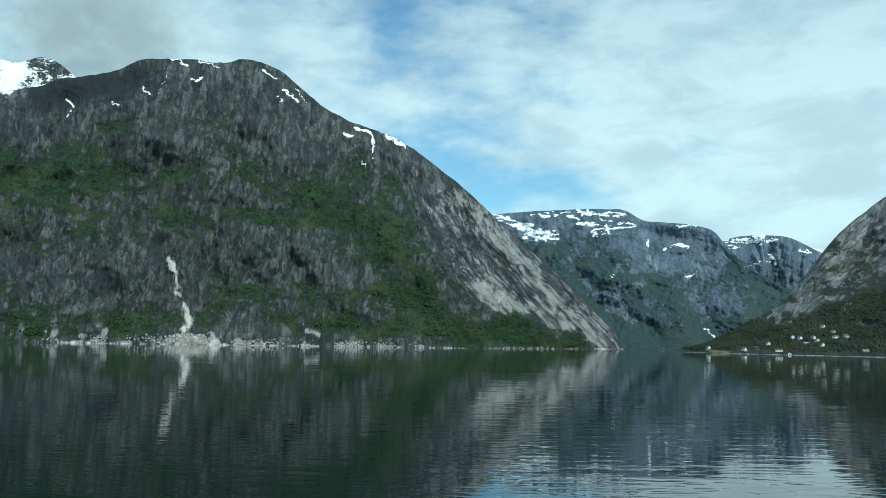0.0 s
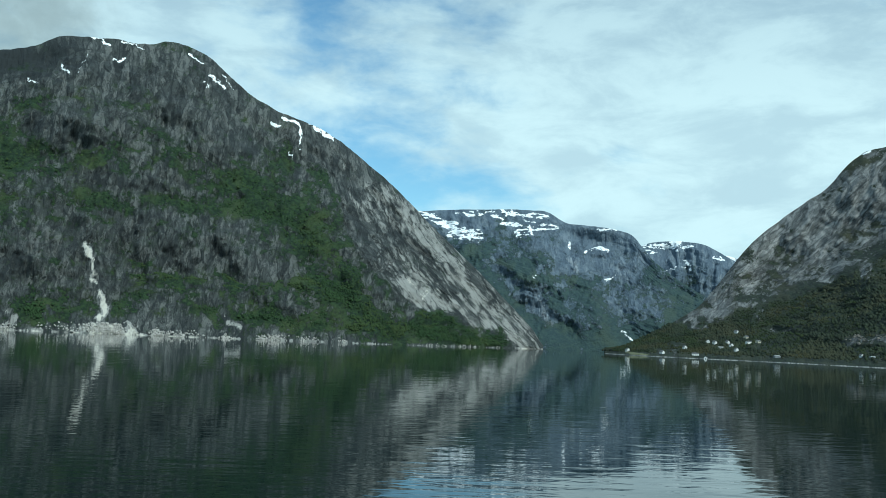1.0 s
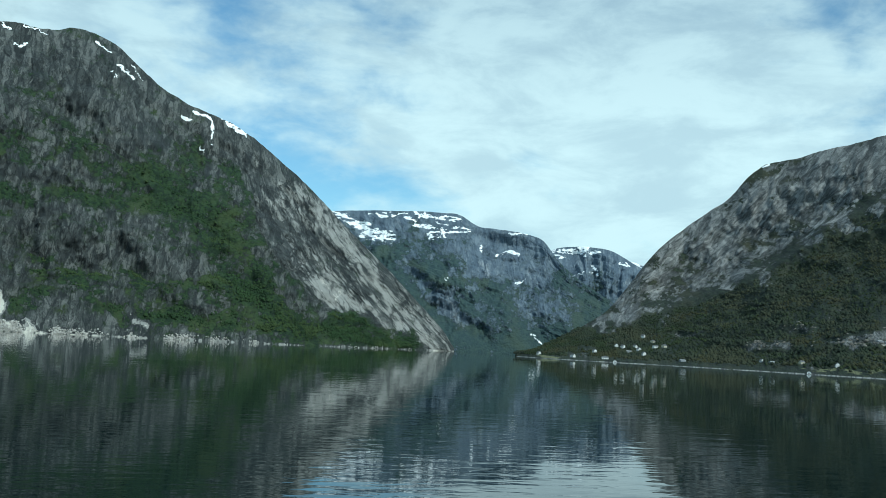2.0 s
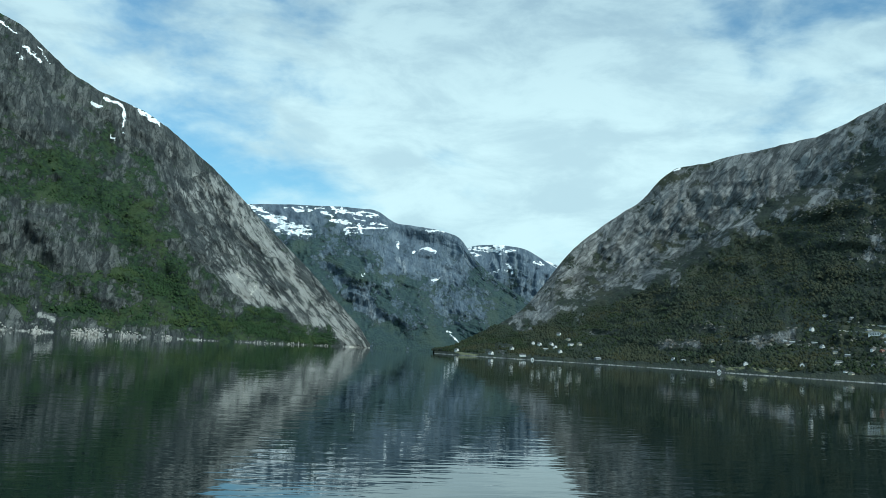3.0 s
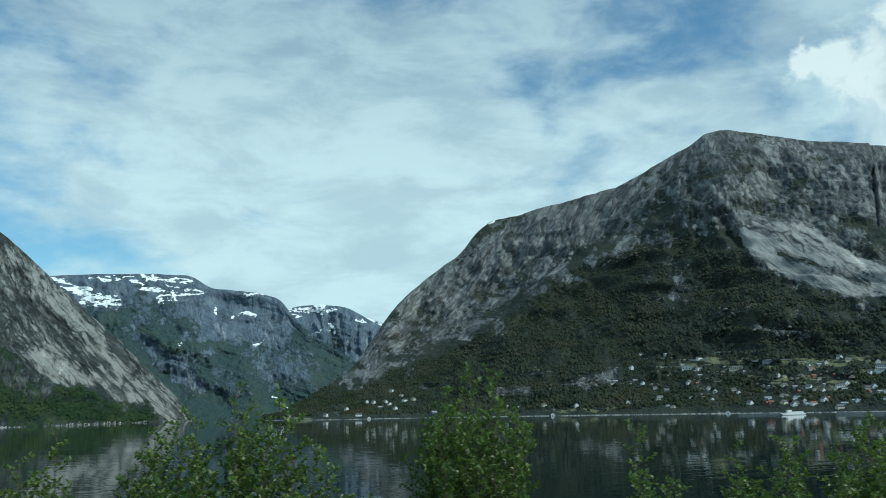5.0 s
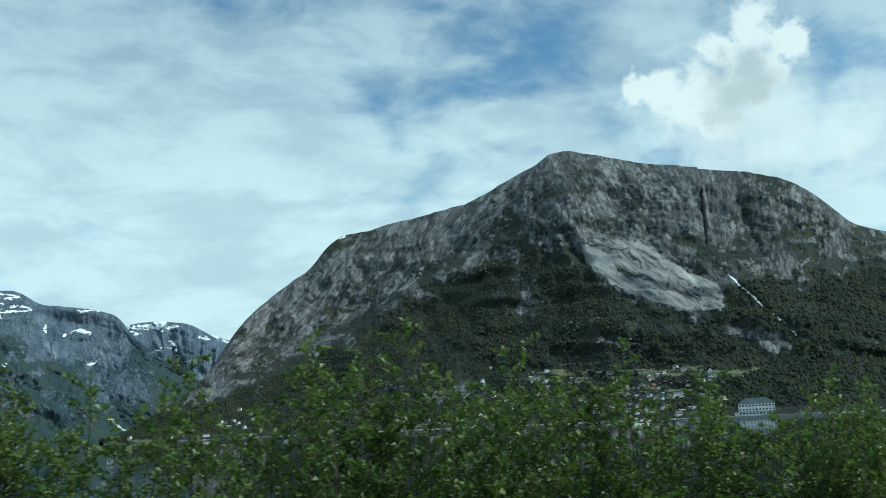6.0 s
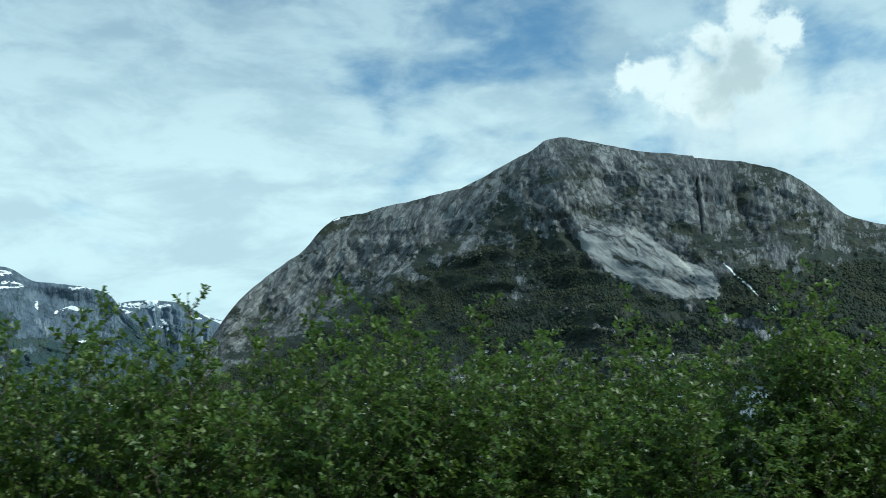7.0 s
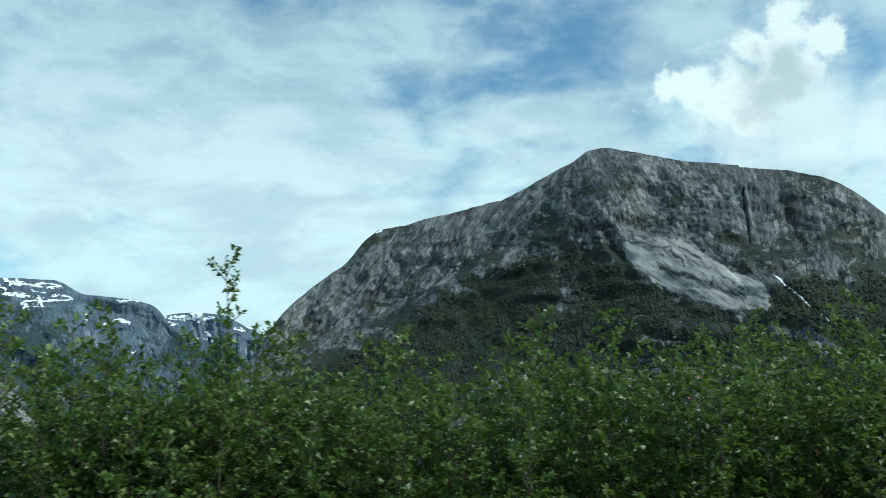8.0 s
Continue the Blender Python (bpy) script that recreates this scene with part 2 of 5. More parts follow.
def plain_material(name, low, high, scale=0.5, rough=0.8, relief=0.3, **more):
    m, n = material(name)
    p = spot(n)
    fine, wide = n.noise(p, scale * 6.0, 4.0, 0.65), n.noise(p, scale, 4.0, 0.6)
    tone = n.math("ADD", n.math("MULTIPLY", fine, 0.5), n.math("MULTIPLY", wide, 0.5))
    n.surface(n.mix(n.ramp(tone, 0.35, 0.65), low, high), rough, n.bump(fine, relief, 0.05), **more)
    return m


BOULDER = plain_material("shore_boulders", (0.24, 0.235, 0.215), (0.52, 0.505, 0.47), 0.15, 0.9, 0.6)
OUTCROP = plain_material("rusty_outcrop", (0.070, 0.070, 0.063), (0.17, 0.158, 0.138), 0.06, 0.9, 0.6)
ASPHALT = plain_material("asphalt", (0.035, 0.036, 0.038), (0.065, 0.066, 0.068), 1.5, 0.9)
BANK = plain_material("grassy_bank", (0.020, 0.030, 0.010), (0.070, 0.085, 0.030), 0.6, 0.95, 0.6)


def woods_material(name, low, high_, dry):
    """Crowns of many shades, in darker and lighter stands."""
    m, n = material(name)
    p = spot(n)
    stands = n.ramp(n.noise(n.scaled(p, (1, 1, 1.6)), 0.016, 5.0, 0.6, 0.3), 0.38, 0.62)
    chance = n.add("NewGeometry").outputs["Random Per Island"]
    color = n.mix(n.math("ADD", n.math("MULTIPLY", stands, 0.68), n.math("MULTIPLY", chance, 0.32)), low, high_)
    color = n.mix(n.math("MULTIPLY", n.ramp(n.noise(p, 0.009, 5.0, 0.65), 0.46, 0.62), 0.8), color, dry)
    n.surface(color, 0.95, n.bump(n.noise(p, 0.8, 3.0, 0.6), 0.3, 0.4), Specular_IOR_Level=0.15)
    return m


WOODS = woods_material("birch_woods", (0.014, 0.030, 0.014), (0.034, 0.064, 0.026), (0.046, 0.068, 0.026))
PINES = woods_material("mixed_woods", (0.022, 0.030, 0.024), (0.037, 0.049, 0.031), (0.048, 0.052, 0.031))
SCRUB = woods_material("mixed_scrub", (0.014, 0.022, 0.013), (0.034, 0.049, 0.022), (0.048, 0.047, 0.025))
BARK = plain_material("birch_twigs", (0.05, 0.038, 0.028), (0.13, 0.10, 0.08), 6.0, 0.85)


def leaf_material():
    m, n = material("alder_leaf")
    chance = n.add("NewGeometry").outputs["Random Per Island"]
    wide = n.noise(spot(n), 1.3, 3.0, 0.5)
    color = n.mix(chance, (0.066, 0.130, 0.030), (0.165, 0.250, 0.062))
    color = n.mix(n.ramp(chance, 0.90, 0.93), color, (0.30, 0.36, 0.12))
    color = n.mix(n.ramp(wide, 0.40, 0.65, 0.0, 0.5), color, (0.12, 0.15, 0.03))
    shader = n.surface(color, 0.42, Specular_IOR_Level=0.5)
    through_leaf, both = n.add("BsdfTranslucent"), n.add("MixShader")
    n.put(through_leaf.inputs[0], n.mix(0.5, color, (0.20, 0.31, 0.05)))
    both.inputs[0].default_value = 0.40
    out = [node for node in m.node_tree.nodes if node.type == "OUTPUT_MATERIAL"][0]
    m.node_tree.links.new(shader.outputs[0], both.inputs[1])
    m.node_tree.links.new(through_leaf.outputs[0], both.inputs[2])
    m.node_tree.links.new(both.outputs[0], out.inputs[0])
    return m


LEAF = leaf_material()

# ---------------------------------------------------------------- terrain


def lattice(ix, iy, seed):
    h = (ix.astype(np.int64) * 374761393 + iy.astype(np.int64) * 668265263 + seed * 1274126177) & 0xFFFFFFFF
    h = ((h ^ (h >> 13)) * 1274126177) & 0xFFFFFFFF
    return ((h ^ (h >> 16)) & 0xFFFF) / 65535.0


def value_noise(x, y, seed):
    fx, fy = np.floor(x), np.floor(y)
    tx, ty = x - fx, y - fy
    tx, ty = tx * tx * (3 - 2 * tx), ty * ty * (3 - 2 * ty)
    a, b = lattice(fx, fy, seed), lattice(fx + 1, fy, seed)
    c, d = lattice(fx, fy + 1, seed), lattice(fx + 1, fy + 1, seed)
    return (a + (b - a) * tx) * (1 - ty) + (c + (d - c) * tx) * ty


def fractal(x, y, seed, octaves=5, gain=0.55, ridged=False):
    total, weight, norm = 0.0, 1.0, 0.0
    for k in range(octaves):
        v = value_noise(x * 2**k + 17.3 * k, y * 2**k + 5.1 * k, seed + k)
        total = total + weight * (np.abs(2 * v - 1) if ridged else v)
        norm, weight = norm + weight, weight * gain
    return total / norm


def smooth(x, a, b):
    t = np.clip((x - a) / (b - a), 0, 1)
    return t * t * (3 - 2 * t)


def grid_mesh(name, points, fields=None, vectors=None):
    """A mesh from an array of rows of points, with number fields on its corners."""
    nu, nv = points.shape[:2]
    mesh = bpy.data.meshes.new(name)
    mesh.vertices.add(nu * nv)
    mesh.vertices.foreach_set("co", points.reshape(-1).astype(np.float32))
    i = (np.arange(nu - 1)[:, None] * nv + np.arange(nv - 1)[None]).reshape(-1)
    quads = np.stack([i, i + nv, i + nv + 1, i + 1], 1)
    mesh.loops.add(quads.size)
    mesh.loops.foreach_set("vertex_index", quads.reshape(-1).astype(np.int32))
    mesh.polygons.add(len(quads))
    mesh.polygons.foreach_set("loop_start", (np.arange(len(quads)) * 4).astype(np.int32))
    mesh.polygons.foreach_set("use_smooth", np.ones(len(quads), bool))
    for key, values in (fields or {}).items():
        mesh.attributes.new(key, "FLOAT", "POINT").data.foreach_set("value", values.reshape(-1).astype(np.float32))
    for key, values in (vectors or {}).items():
        mesh.attributes.new(key, "FLOAT_VECTOR", "POINT").data.foreach_set("vector", values.reshape(-1).astype(np.float32))
    mesh.update()
    mesh.validate()
    return mesh


def curve_at(table, a):
    table = np.array(table, float)
    return np.interp(a, table[:, 0], table[:, 1])


def bumps(az, el, spots):
    """The sum of soft spots (bearing, height, half width, half height, lean, weight) on a face."""
    total = np.zeros_like(az)
    for a, e, wa, we, lean, weight in spots:
        de = el - e - lean * (az - a)
        total += weight * np.exp(-((az - a) / wa) ** 2 - (de / we) ** 2)
    return total


def streaked(along, up, lean, width, length, seed, octaves=5):
    """Streaks that lean from the fall line by so many degrees, evened out to mean 0 and spread 1."""
    c, s_ = math.cos(radians(lean)), math.sin(radians(lean))
    across, down = along * c - up * s_, along * s_ + up * c
    warp = value_noise(along / 90, up / 150, seed + 60) * 0.8
    f = fractal(across / width + warp, down / length, seed, octaves, 0.62, True)
    return (f - f.mean()) / f.std()


def stroke(az, el, path, half):
    """How near each spot lies to a bent line over a face: 1 on the line, falling off over half degrees on either side."""
    best = np.full(az.shape, 1e9)
    for (a0, e0), (a1, e1) in zip(path, path[1:]):
        da, de = a1 - a0, e1 - e0
        t = np.clip(((az - a0) * da + (el - e0) * de) / max(da * da + de * de, 1e-9), 0, 1)
        best = np.minimum(best, (az - a0 - t * da) ** 2 + (el - e0 - t * de) ** 2)
    return np.exp(-best / half**2)


def strokes(az, el, rows):
    """The sum of lines (half width, weight, path)."""
    return sum(weight * stroke(az, el, path, half) for half, weight, path in rows)


class Slope:
    """A mountain's side: for each bearing it climbs from its foot to its skyline and falls away behind."""

    def __init__(self, sky, foot, ridge, steep, columns, rows, seed, gully=30.0, base=-4.0, wild=1.0, ledges=0.010):
        az = np.linspace(sky[0][0], sky[-1][0], columns)
        v = np.concatenate([np.linspace(0, 1, rows), np.linspace(1, 1.5, 10)[1:]])
        far, near = curve_at(ridge, az)[:, None], curve_at(foot, az)[:, None]
        power = curve_at(steep, az)[:, None]
        along = np.radians(az)[:, None] * 0.5 * (near + far)
        top = EYE + far * np.tan(np.radians(curve_at(sky, az)))[:, None]
        skirt = max(3, int(0.45 / (az[1] - az[0])))
        soft = np.convolve(np.pad(top[:, 0], skirt, mode='edge'), np.ones(2 * skirt + 1) / (2 * skirt + 1), 'valid')
        top = soft[:, None] + 0.016 * wild * np.abs(top) * (fractal(along / 50, along * 0, seed + 70, 6, 0.62) - 0.5)
        V = np.broadcast_to(v, (columns, len(v)))
        self.Q = V * np.hypot(far - near, top)
        self.big = fractal(along / 330 + self.Q / 900, self.Q / 420, seed, 4) - 0.5
        self.env = smooth(V, 0.0, 0.14) * (1 - 0.8 * smooth(V, 0.85, 1.0))
        bend = fractal(along / 120 + self.Q / 500, self.Q / 260, seed + 8, 4) - 0.5
        ledge = V + (ledges * np.sin(6.283 * (V * 7 + 4.0 * self.big)) + 0.42 * ledges * np.sin(6.283 * (V * 21 + 5.0 * bend + 3.0 * self.big))) * self.env
        Z = base + (top - base) * np.clip(ledge, 0, 1) ** power
        behind = np.clip(V - 1, 0, 1)
        self.Z = Z * (1 - 0.9 * behind) - 60 * behind
        self.R = near + (far - near) * V - self.env * gully * 2 * self.big + 900 * behind
        self.az, self.A, self.V = az, np.broadcast_to(az[:, None], V.shape), V
        self.along = along + 0 * V
        self.el = np.degrees(np.arctan2(self.Z - EYE, self.R))
        self.seed = seed
        span = float(np.mean(0.45 * near + 0.55 * far))
        self.u, self.w = np.radians(self.A) * span, np.radians(self.el) * span

    def streaks(self, lean, width, length, seed=0):
        return streaked(self.u, self.w, lean, width, length, self.seed + 20 + seed)

    def patchy(self, scale, seed, tall=1.0, octaves=5):
        f = fractal(self.u / scale, self.w / (scale * tall), self.seed + 200 + seed, octaves, 0.6)
        return (f - f.mean()) / f.std()

    def ragged(self, wide=0.22, fine=0.07):
        """Bearing and height of each spot with uneven shifts, so that what is laid along a line has uneven edges."""
        return (self.A + wide * self.patchy(70, 81) + fine * self.patchy(16, 82), self.el + 0.8 * (wide * self.patchy(60, 83) + fine * self.patchy(14, 84)))

    def push(self, back):
        """Moves parts of the face back by so many metres."""
        self.R = self.R + back
        self.el = np.degrees(np.arctan2(self.Z - EYE, self.R))

    def lay(self, regions):
        """The run of the rock's joints: weight, lean from the fall line in degrees, and length against the usual for each region; the heaviest counts."""
        jag = 0.35 * self.patchy(22, 71)
        weights = np.stack([w + jag * (k % 2) for k, (w, *_) in enumerate(regions)])
        which = np.argmax(weights, 0)
        lean = np.radians(np.array([r[1] for r in regions], float)[which])
        long = np.array([r[2] for r in regions], float)[which]
        self.grain = np.stack([self.u * np.cos(lean) - self.w * np.sin(lean), (self.u * np.sin(lean) + self.w * np.cos(lean)) / long, 0 * self.u], -1)

    def ribbed(self, regions, width, length, seed):
        """Ribs that follow the same regions, softly mixed."""
        return blend([(np.clip(w, 1e-3, None), self.streaks(a, width, length * long, seed + k)) for k, (w, a, long) in enumerate(regions)])

    def carve(self, regions, broad, narrow, rough, size=1.0):
        """Cuts broad and narrow ribs, hollows and a fine roughness into the face, so many metres deep."""
        self.lay(regions)
        small = fractal(self.u / 16, self.w / 16, self.seed + 40, 4, 0.65) - 0.5
        self.streak = self.ribbed(regions, 30 * size, 60 * size, 0)
        ribs = 0.55 * self.ribbed(regions, 95 * size, 170 * size, 30) + 0.5 * self.patchy(95 * size, 23, 0.9) + 0.55 * self.streaks(20, 52 * size, 60 * size, 50)
        self.R = self.R - self.env * (narrow * np.clip(self.streak, -1.0, 2.5) + broad * np.clip(ribs, -0.8, 2.2) + 2 * rough * small)
        self.Z = self.Z + rough * small * self.env
        a = np.radians(self.A)
        self.points = np.stack([self.R * np.sin(a), self.R * np.cos(a), self.Z], -1)

    def level(self):
        """How level each spot is against the rest of the face: ledges are high, cliffs low."""
        rise = np.gradient(self.Z, axis=1)
        run = np.gradient(self.R, axis=1)
        tilt = -np.arctan2(rise, run)
        soft = tilt.copy()
        for axis in (0, 1):
            soft = (np.roll(soft, 1, axis) + 2 * soft + np.roll(soft, -1, axis)) / 4
        inner = soft[:, 4:-14]
        return np.clip((soft - inner.mean()) / inner.std(), -2, 2)

    def height(self, x, y):
        a, r = math.degrees(math.atan2(x, y)), math.hypot(x, y)
        i = min(max(int(round((a - self.az[0]) / (self.az[1] - self.az[0]))), 0), len(self.az) - 1)
        order = np.argsort(self.R[i])
        return float(np.interp(r, self.R[i][order], self.Z[i][order]))

    def meet(self, eye, az, el):
        """Where a sight line from eye meets this slope."""
        way = bearing(az, el)
        for d in range(500, 3600, 4):
            p = Vector(eye) + way * d
            if p.z < self.height(p.x, p.y):
                return p
        return Vector(eye) + way * 1300

    def build(self, name, mat, veg, pale, snow, label, meadow=None, damp=None):
        none = 0 * self.u
        fields = {"veg": none + veg, "pale": none + pale, "snow": none + snow, "meadow": none if meadow is None else meadow, "damp": none if damp is None else damp}
        ob = new(name, grid_mesh(name, self.points, fields, {"face": np.stack([self.u, self.w, none], -1), "grain": self.grain}))
        ob.data.materials.append(mat)
        return tagged(ob, label, "mountain", "", "structure")


def blend(fields):
    """Mixes fields by their weights."""
    total = sum(w for w, _ in fields)
    return sum(w * f for w, f in fields) / np.maximum(total, 1e-6)


def thawed(slope, snow, size=1.0, keep=0.48):
    """Old snow broken by rock: it keeps to gullies and ledges."""
    net = fractal(slope.u / (75 * size) + slope.w / (140 * size), slope.w / (24 * size), slope.seed + 500, 5, 0.62, True)
    net = (net.mean() - net) / net.std()
    return np.clip(snow, 0, 1) * (keep + 0.34 * np.clip(net, -2.2, 1.5))


# the steep mountain across the water
HIGH_SKY = [(-29.5, 13.7), (-27.71, 14.1), (-25.6, 14.8), (-24.54, 15.3), (-21.48, 16.17), (-19.86, 17.04), (-18.15, 17.33), (-16.23, 17.42), (-14.63, 17.3),
            (-13.57, 17.78), (-12.47, 17.72), (-10.98, 17.1), (-9.46, 16.0), (-7.94, 14.9), (-6.42, 14.18), (-4.92, 13.78), (-3.4, 13.33),
            (-1.88, 12.45), (-0.35, 11.33), (1.17, 10.2), (2.31, 9.12), (3.29, 8.26), (4.19, 7.4), (5.68, 6.05), (7.16, 4.77), (8.62, 3.32),
            (10.06, 1.88), (11.12, 0.81), (11.6, -0.19)]
HIGH_FOOT = [(-34, 1420), (-17, 1500), (-8, 1580), (0.6, 1740), (5, 1980), (8, 2300), (11.6, 2740)]
HIGH_RIDGE = [(-34, 2300), (-24, 2300), (-12, 2420), (-5, 2500), (3, 2720), (8, 2780), (11.6, 2800)]
high = Slope(HIGH_SKY, HIGH_FOOT, HIGH_RIDGE, [(-34, 0.95), (0, 0.9), (12, 0.9)], 780, 290, 11, 60, -4.0, 1.2, 0.013)
A, L = high.A, high.el
FLANK = [(-9, 14.2), (-7.2, 13.3), (-3.73, 11.24), (-2.19, 9.44), (-1.78, 7.6), (-1.0, 5.77), (0.52, 3.95), (2.4, 2.31), (4.25, 1.79), (6.08, 1.09), (8.26, 0.39), (9.34, -0.02), (12, -2)]
flank = smooth(L - curve_at(FLANK, A) + 0.25 * high.patchy(45, 61), -0.35, 0.45) * smooth(A, -7, -4)
# the hollow under the summit, the gully beside it and the two buttresses in front
high.push(high.env * (60 * strokes(A, L, ((0.9, 1.0, ((-25.2, 14.4), (-23.7, 15.0), (-21.6, 15.6), (-20.6, 15.9))), (0.7, 0.6, ((-23.8, 14.2), (-24.6, 11.6), (-26.4, 9.6)))))
                      - 60 * bumps(A, L, ((-18, 12.0, 3.4, 1.5, 0, 1.0), (-10.5, 12.6, 3.0, 1.6, -0.3, 0.7), (-21, 5.5, 3.5, 2.0, 0.2, 0.5), (-11.5, 6.2, 3.0, 1.6, 0, 0.4))) - 16 * np.clip(high.patchy(140, 41, 1.4, 3), -1.5, 1.5)))
L = high.el
fall = L - 0.6 * A + 1.2 * high.patchy(60, 78)
mid_flank, low_flank = flank * smooth(fall, 9.5, 8.0), flank * smooth(fall, 6.0, 4.5)
HIGH_LAY = ((1 - flank, 3, 1.0), (flank - mid_flank, -14, 1.4), (mid_flank - low_flank, -28, 1.5), (low_flank, -42, 1.7))
high.carve(HIGH_LAY, 8.0, 2.8, 2.0)
A, L = high.ragged()
veg = 0.395 - 0.03 * np.clip(L - 11, 0, 8) + 0.09 * high.patchy(120, 5) + 0.11 * high.patchy(55, 17, 0.35) + 0.08 * high.patchy(30, 6, 0.8) + 0.17 * high.level() - 0.03 * high.streak
veg += 0.52 * strokes(A, L, ((0.40, 0.40, ((-27.3, 9.0), (-23.9, 11.1), (-21.8, 12.7), (-20.0, 13.6), (-17.7, 14.1), (-15.7, 13.2), (-14.0, 11.4), (-11.8, 10.9))),
                      (0.75, 0.45, ((-28, 8.4), (-24.2, 8.9), (-21.1, 9.8), (-18.5, 10.3), (-13.6, 10.4), (-11.5, 10.2), (-8.5, 9.4), (-5.5, 8.4), (-3.3, 7.0), (-1.9, 5.5), (-0.6, 3.2), (1.2, 1.4))),
                      (1.40, 0.85, ((-9.0, 9.0), (-5.8, 7.6), (-3.6, 5.6), (-1.4, 2.6))),
                      (0.45, 0.42, ((-26.0, 7.0), (-20.0, 7.7), (-16.6, 7.7), (-12.8, 8.2), (-9.9, 7.8), (-6.0, 7.8))),
                      (0.80, 1.0, ((-15.6, 1.3), (-13.3, 2.8), (-11.1, 1.8), (-8.9, 0.9), (-6.8, 1.2), (-3.0, 0.9), (3.0, 0.8), (6.2, 0.3), (8.5, 0.0))),
                      (0.75, 0.75, ((-29.0, 1.0), (-23.8, 1.0), (-20.6, 1.1), (-17.6, 1.3))), (0.55, 0.65, ((-14.0, 3.5), (-9.0, 3.3), (-5.0, 3.0), (-1.5, 2.4))),
                      (0.9, 0.6, ((-29, 10.2), (-25.5, 9.4), (-22.5, 10.6))), (1.1, 0.4, ((-29, 6.4), (-20, 6.8))), (0.45, 0.85, ((-3.6, 10.7), (-2.2, 9.7))), (0.35, 0.6, ((-1.0, 6.6), (-0.4, 5.8))), (0.3, 0.5, ((-7.0, 12.4), (-4.2, 11.4)))))
veg += 0.7 * strokes(A, L, ((0.75, -0.48, ((-20.8, 11.7), (-18.0, 12.5), (-15.8, 12.0), (-14.4, 11.2))), (1.0, -0.40, ((-12.8, 13.9), (-10.0, 12.7), (-7.8, 11.7))), (0.42, -0.55, ((-18.6, 9.0), (-16.0, 9.0), (-12.9, 9.3))),
                      (1.3, -0.34, ((-28, 4.3), (-23.4, 4.2), (-20.8, 4.6), (-18.2, 5.4))), (0.45, -0.22, ((-26.0, 2.5), (-22.0, 2.3), (-18.6, 2.6))), (0.62, -0.50, ((-14.3, 7.1), (-12.0, 6.8), (-12.6, 5.6), (-11.2, 4.9))),
                      (0.40, -0.40, ((-9.1, 6.4), (-8.0, 6.9), (-4.7, 6.6))), (0.50, -0.40, ((-7.8, 4.1), (-6.1, 4.4), (-3.9, 4.5), (-2.6, 4.0))), (0.40, -0.30, ((-17.0, 6.3), (-14.2, 6.0))), (0.9, -0.25, ((-27, 12.0), (-22.5, 13.2))),
                      (0.40, -0.35, ((-13.0, 4.3), (-9.6, 4.9)))))
veg -= 0.55 * flank + 0.20 * smooth(L, 13.6, 15.0)
pale = -0.25 + 0.05 * high.patchy(200, 3) + flank * (0.30 + 0.38 * smooth(A, -1.5, 2.5) + 0.10 * high.streaks(-42, 34, 260, 77))
pale += 0.6 * strokes(A, L, ((0.45, 0.42, ((0.9, 9.6), (2.3, 7.6), (4.2, 5.8), (6.4, 3.6), (8.3, 1.9), (9.4, 0.6))), (0.40, 0.45, ((2.2, 3.9), (3.0, 3.0), (4.6, 2.5), (6.3, 1.9))), (0.12, 0.9, ((2.3, 3.9), (2.8, 3.1))), (0.14, 0.9, ((3.2, 3.3), (4.0, 2.6))),
                       (0.16, 0.7, ((6.0, 3.0), (7.2, 1.9), (8.0, 1.0))), (0.30, 0.32, ((-2.0, 8.6), (-1.6, 7.5))), (0.5, 0.32, ((-14.2, 7.2), (-12.0, 6.9), (-11.8, 5.0))), (0.4, 0.2, ((-12.0, 12.6), (-9.6, 11.8))), (0.3, 0.2, ((-6.2, 4.4), (-4.2, 4.5))),
                       (0.20, 0.7, ((-27.6, 9.9), (-26.2, 11.1))), (0.5, 0.25, ((-27.5, 12.3), (-25.5, 12.2)))))
# shade painted dark in the cloud-shadowed hollow and flank overhang; other strokes darken rock
damp = strokes(A, L, ((0.9, 1.5, ((-25.2, 14.6), (-23.5, 14.9), (-21.2, 15.4), (-20.0, 16.2))), (0.35, 0.7, ((1.0, 7.2), (2.5, 6.3), (3.7, 5.3))), (0.22, 0.7, ((3.8, 4.3), (5.0, 3.3))), (0.25, 0.6, ((0.2, 9.8), (1.3, 8.4))), (0.8, 0.35, ((-27, 3.4), (-21, 3.2))),
                      (0.3, 0.5, ((-18, 8.8), (-13.5, 9.0))), (0.3, 0.6, ((-9.4, 12.6), (-8.4, 11.4))), (0.2, 0.6, ((-6.2, 11.9), (-4.8, 10.2)))))
A, L = high.ragged(0.05, 0.05)
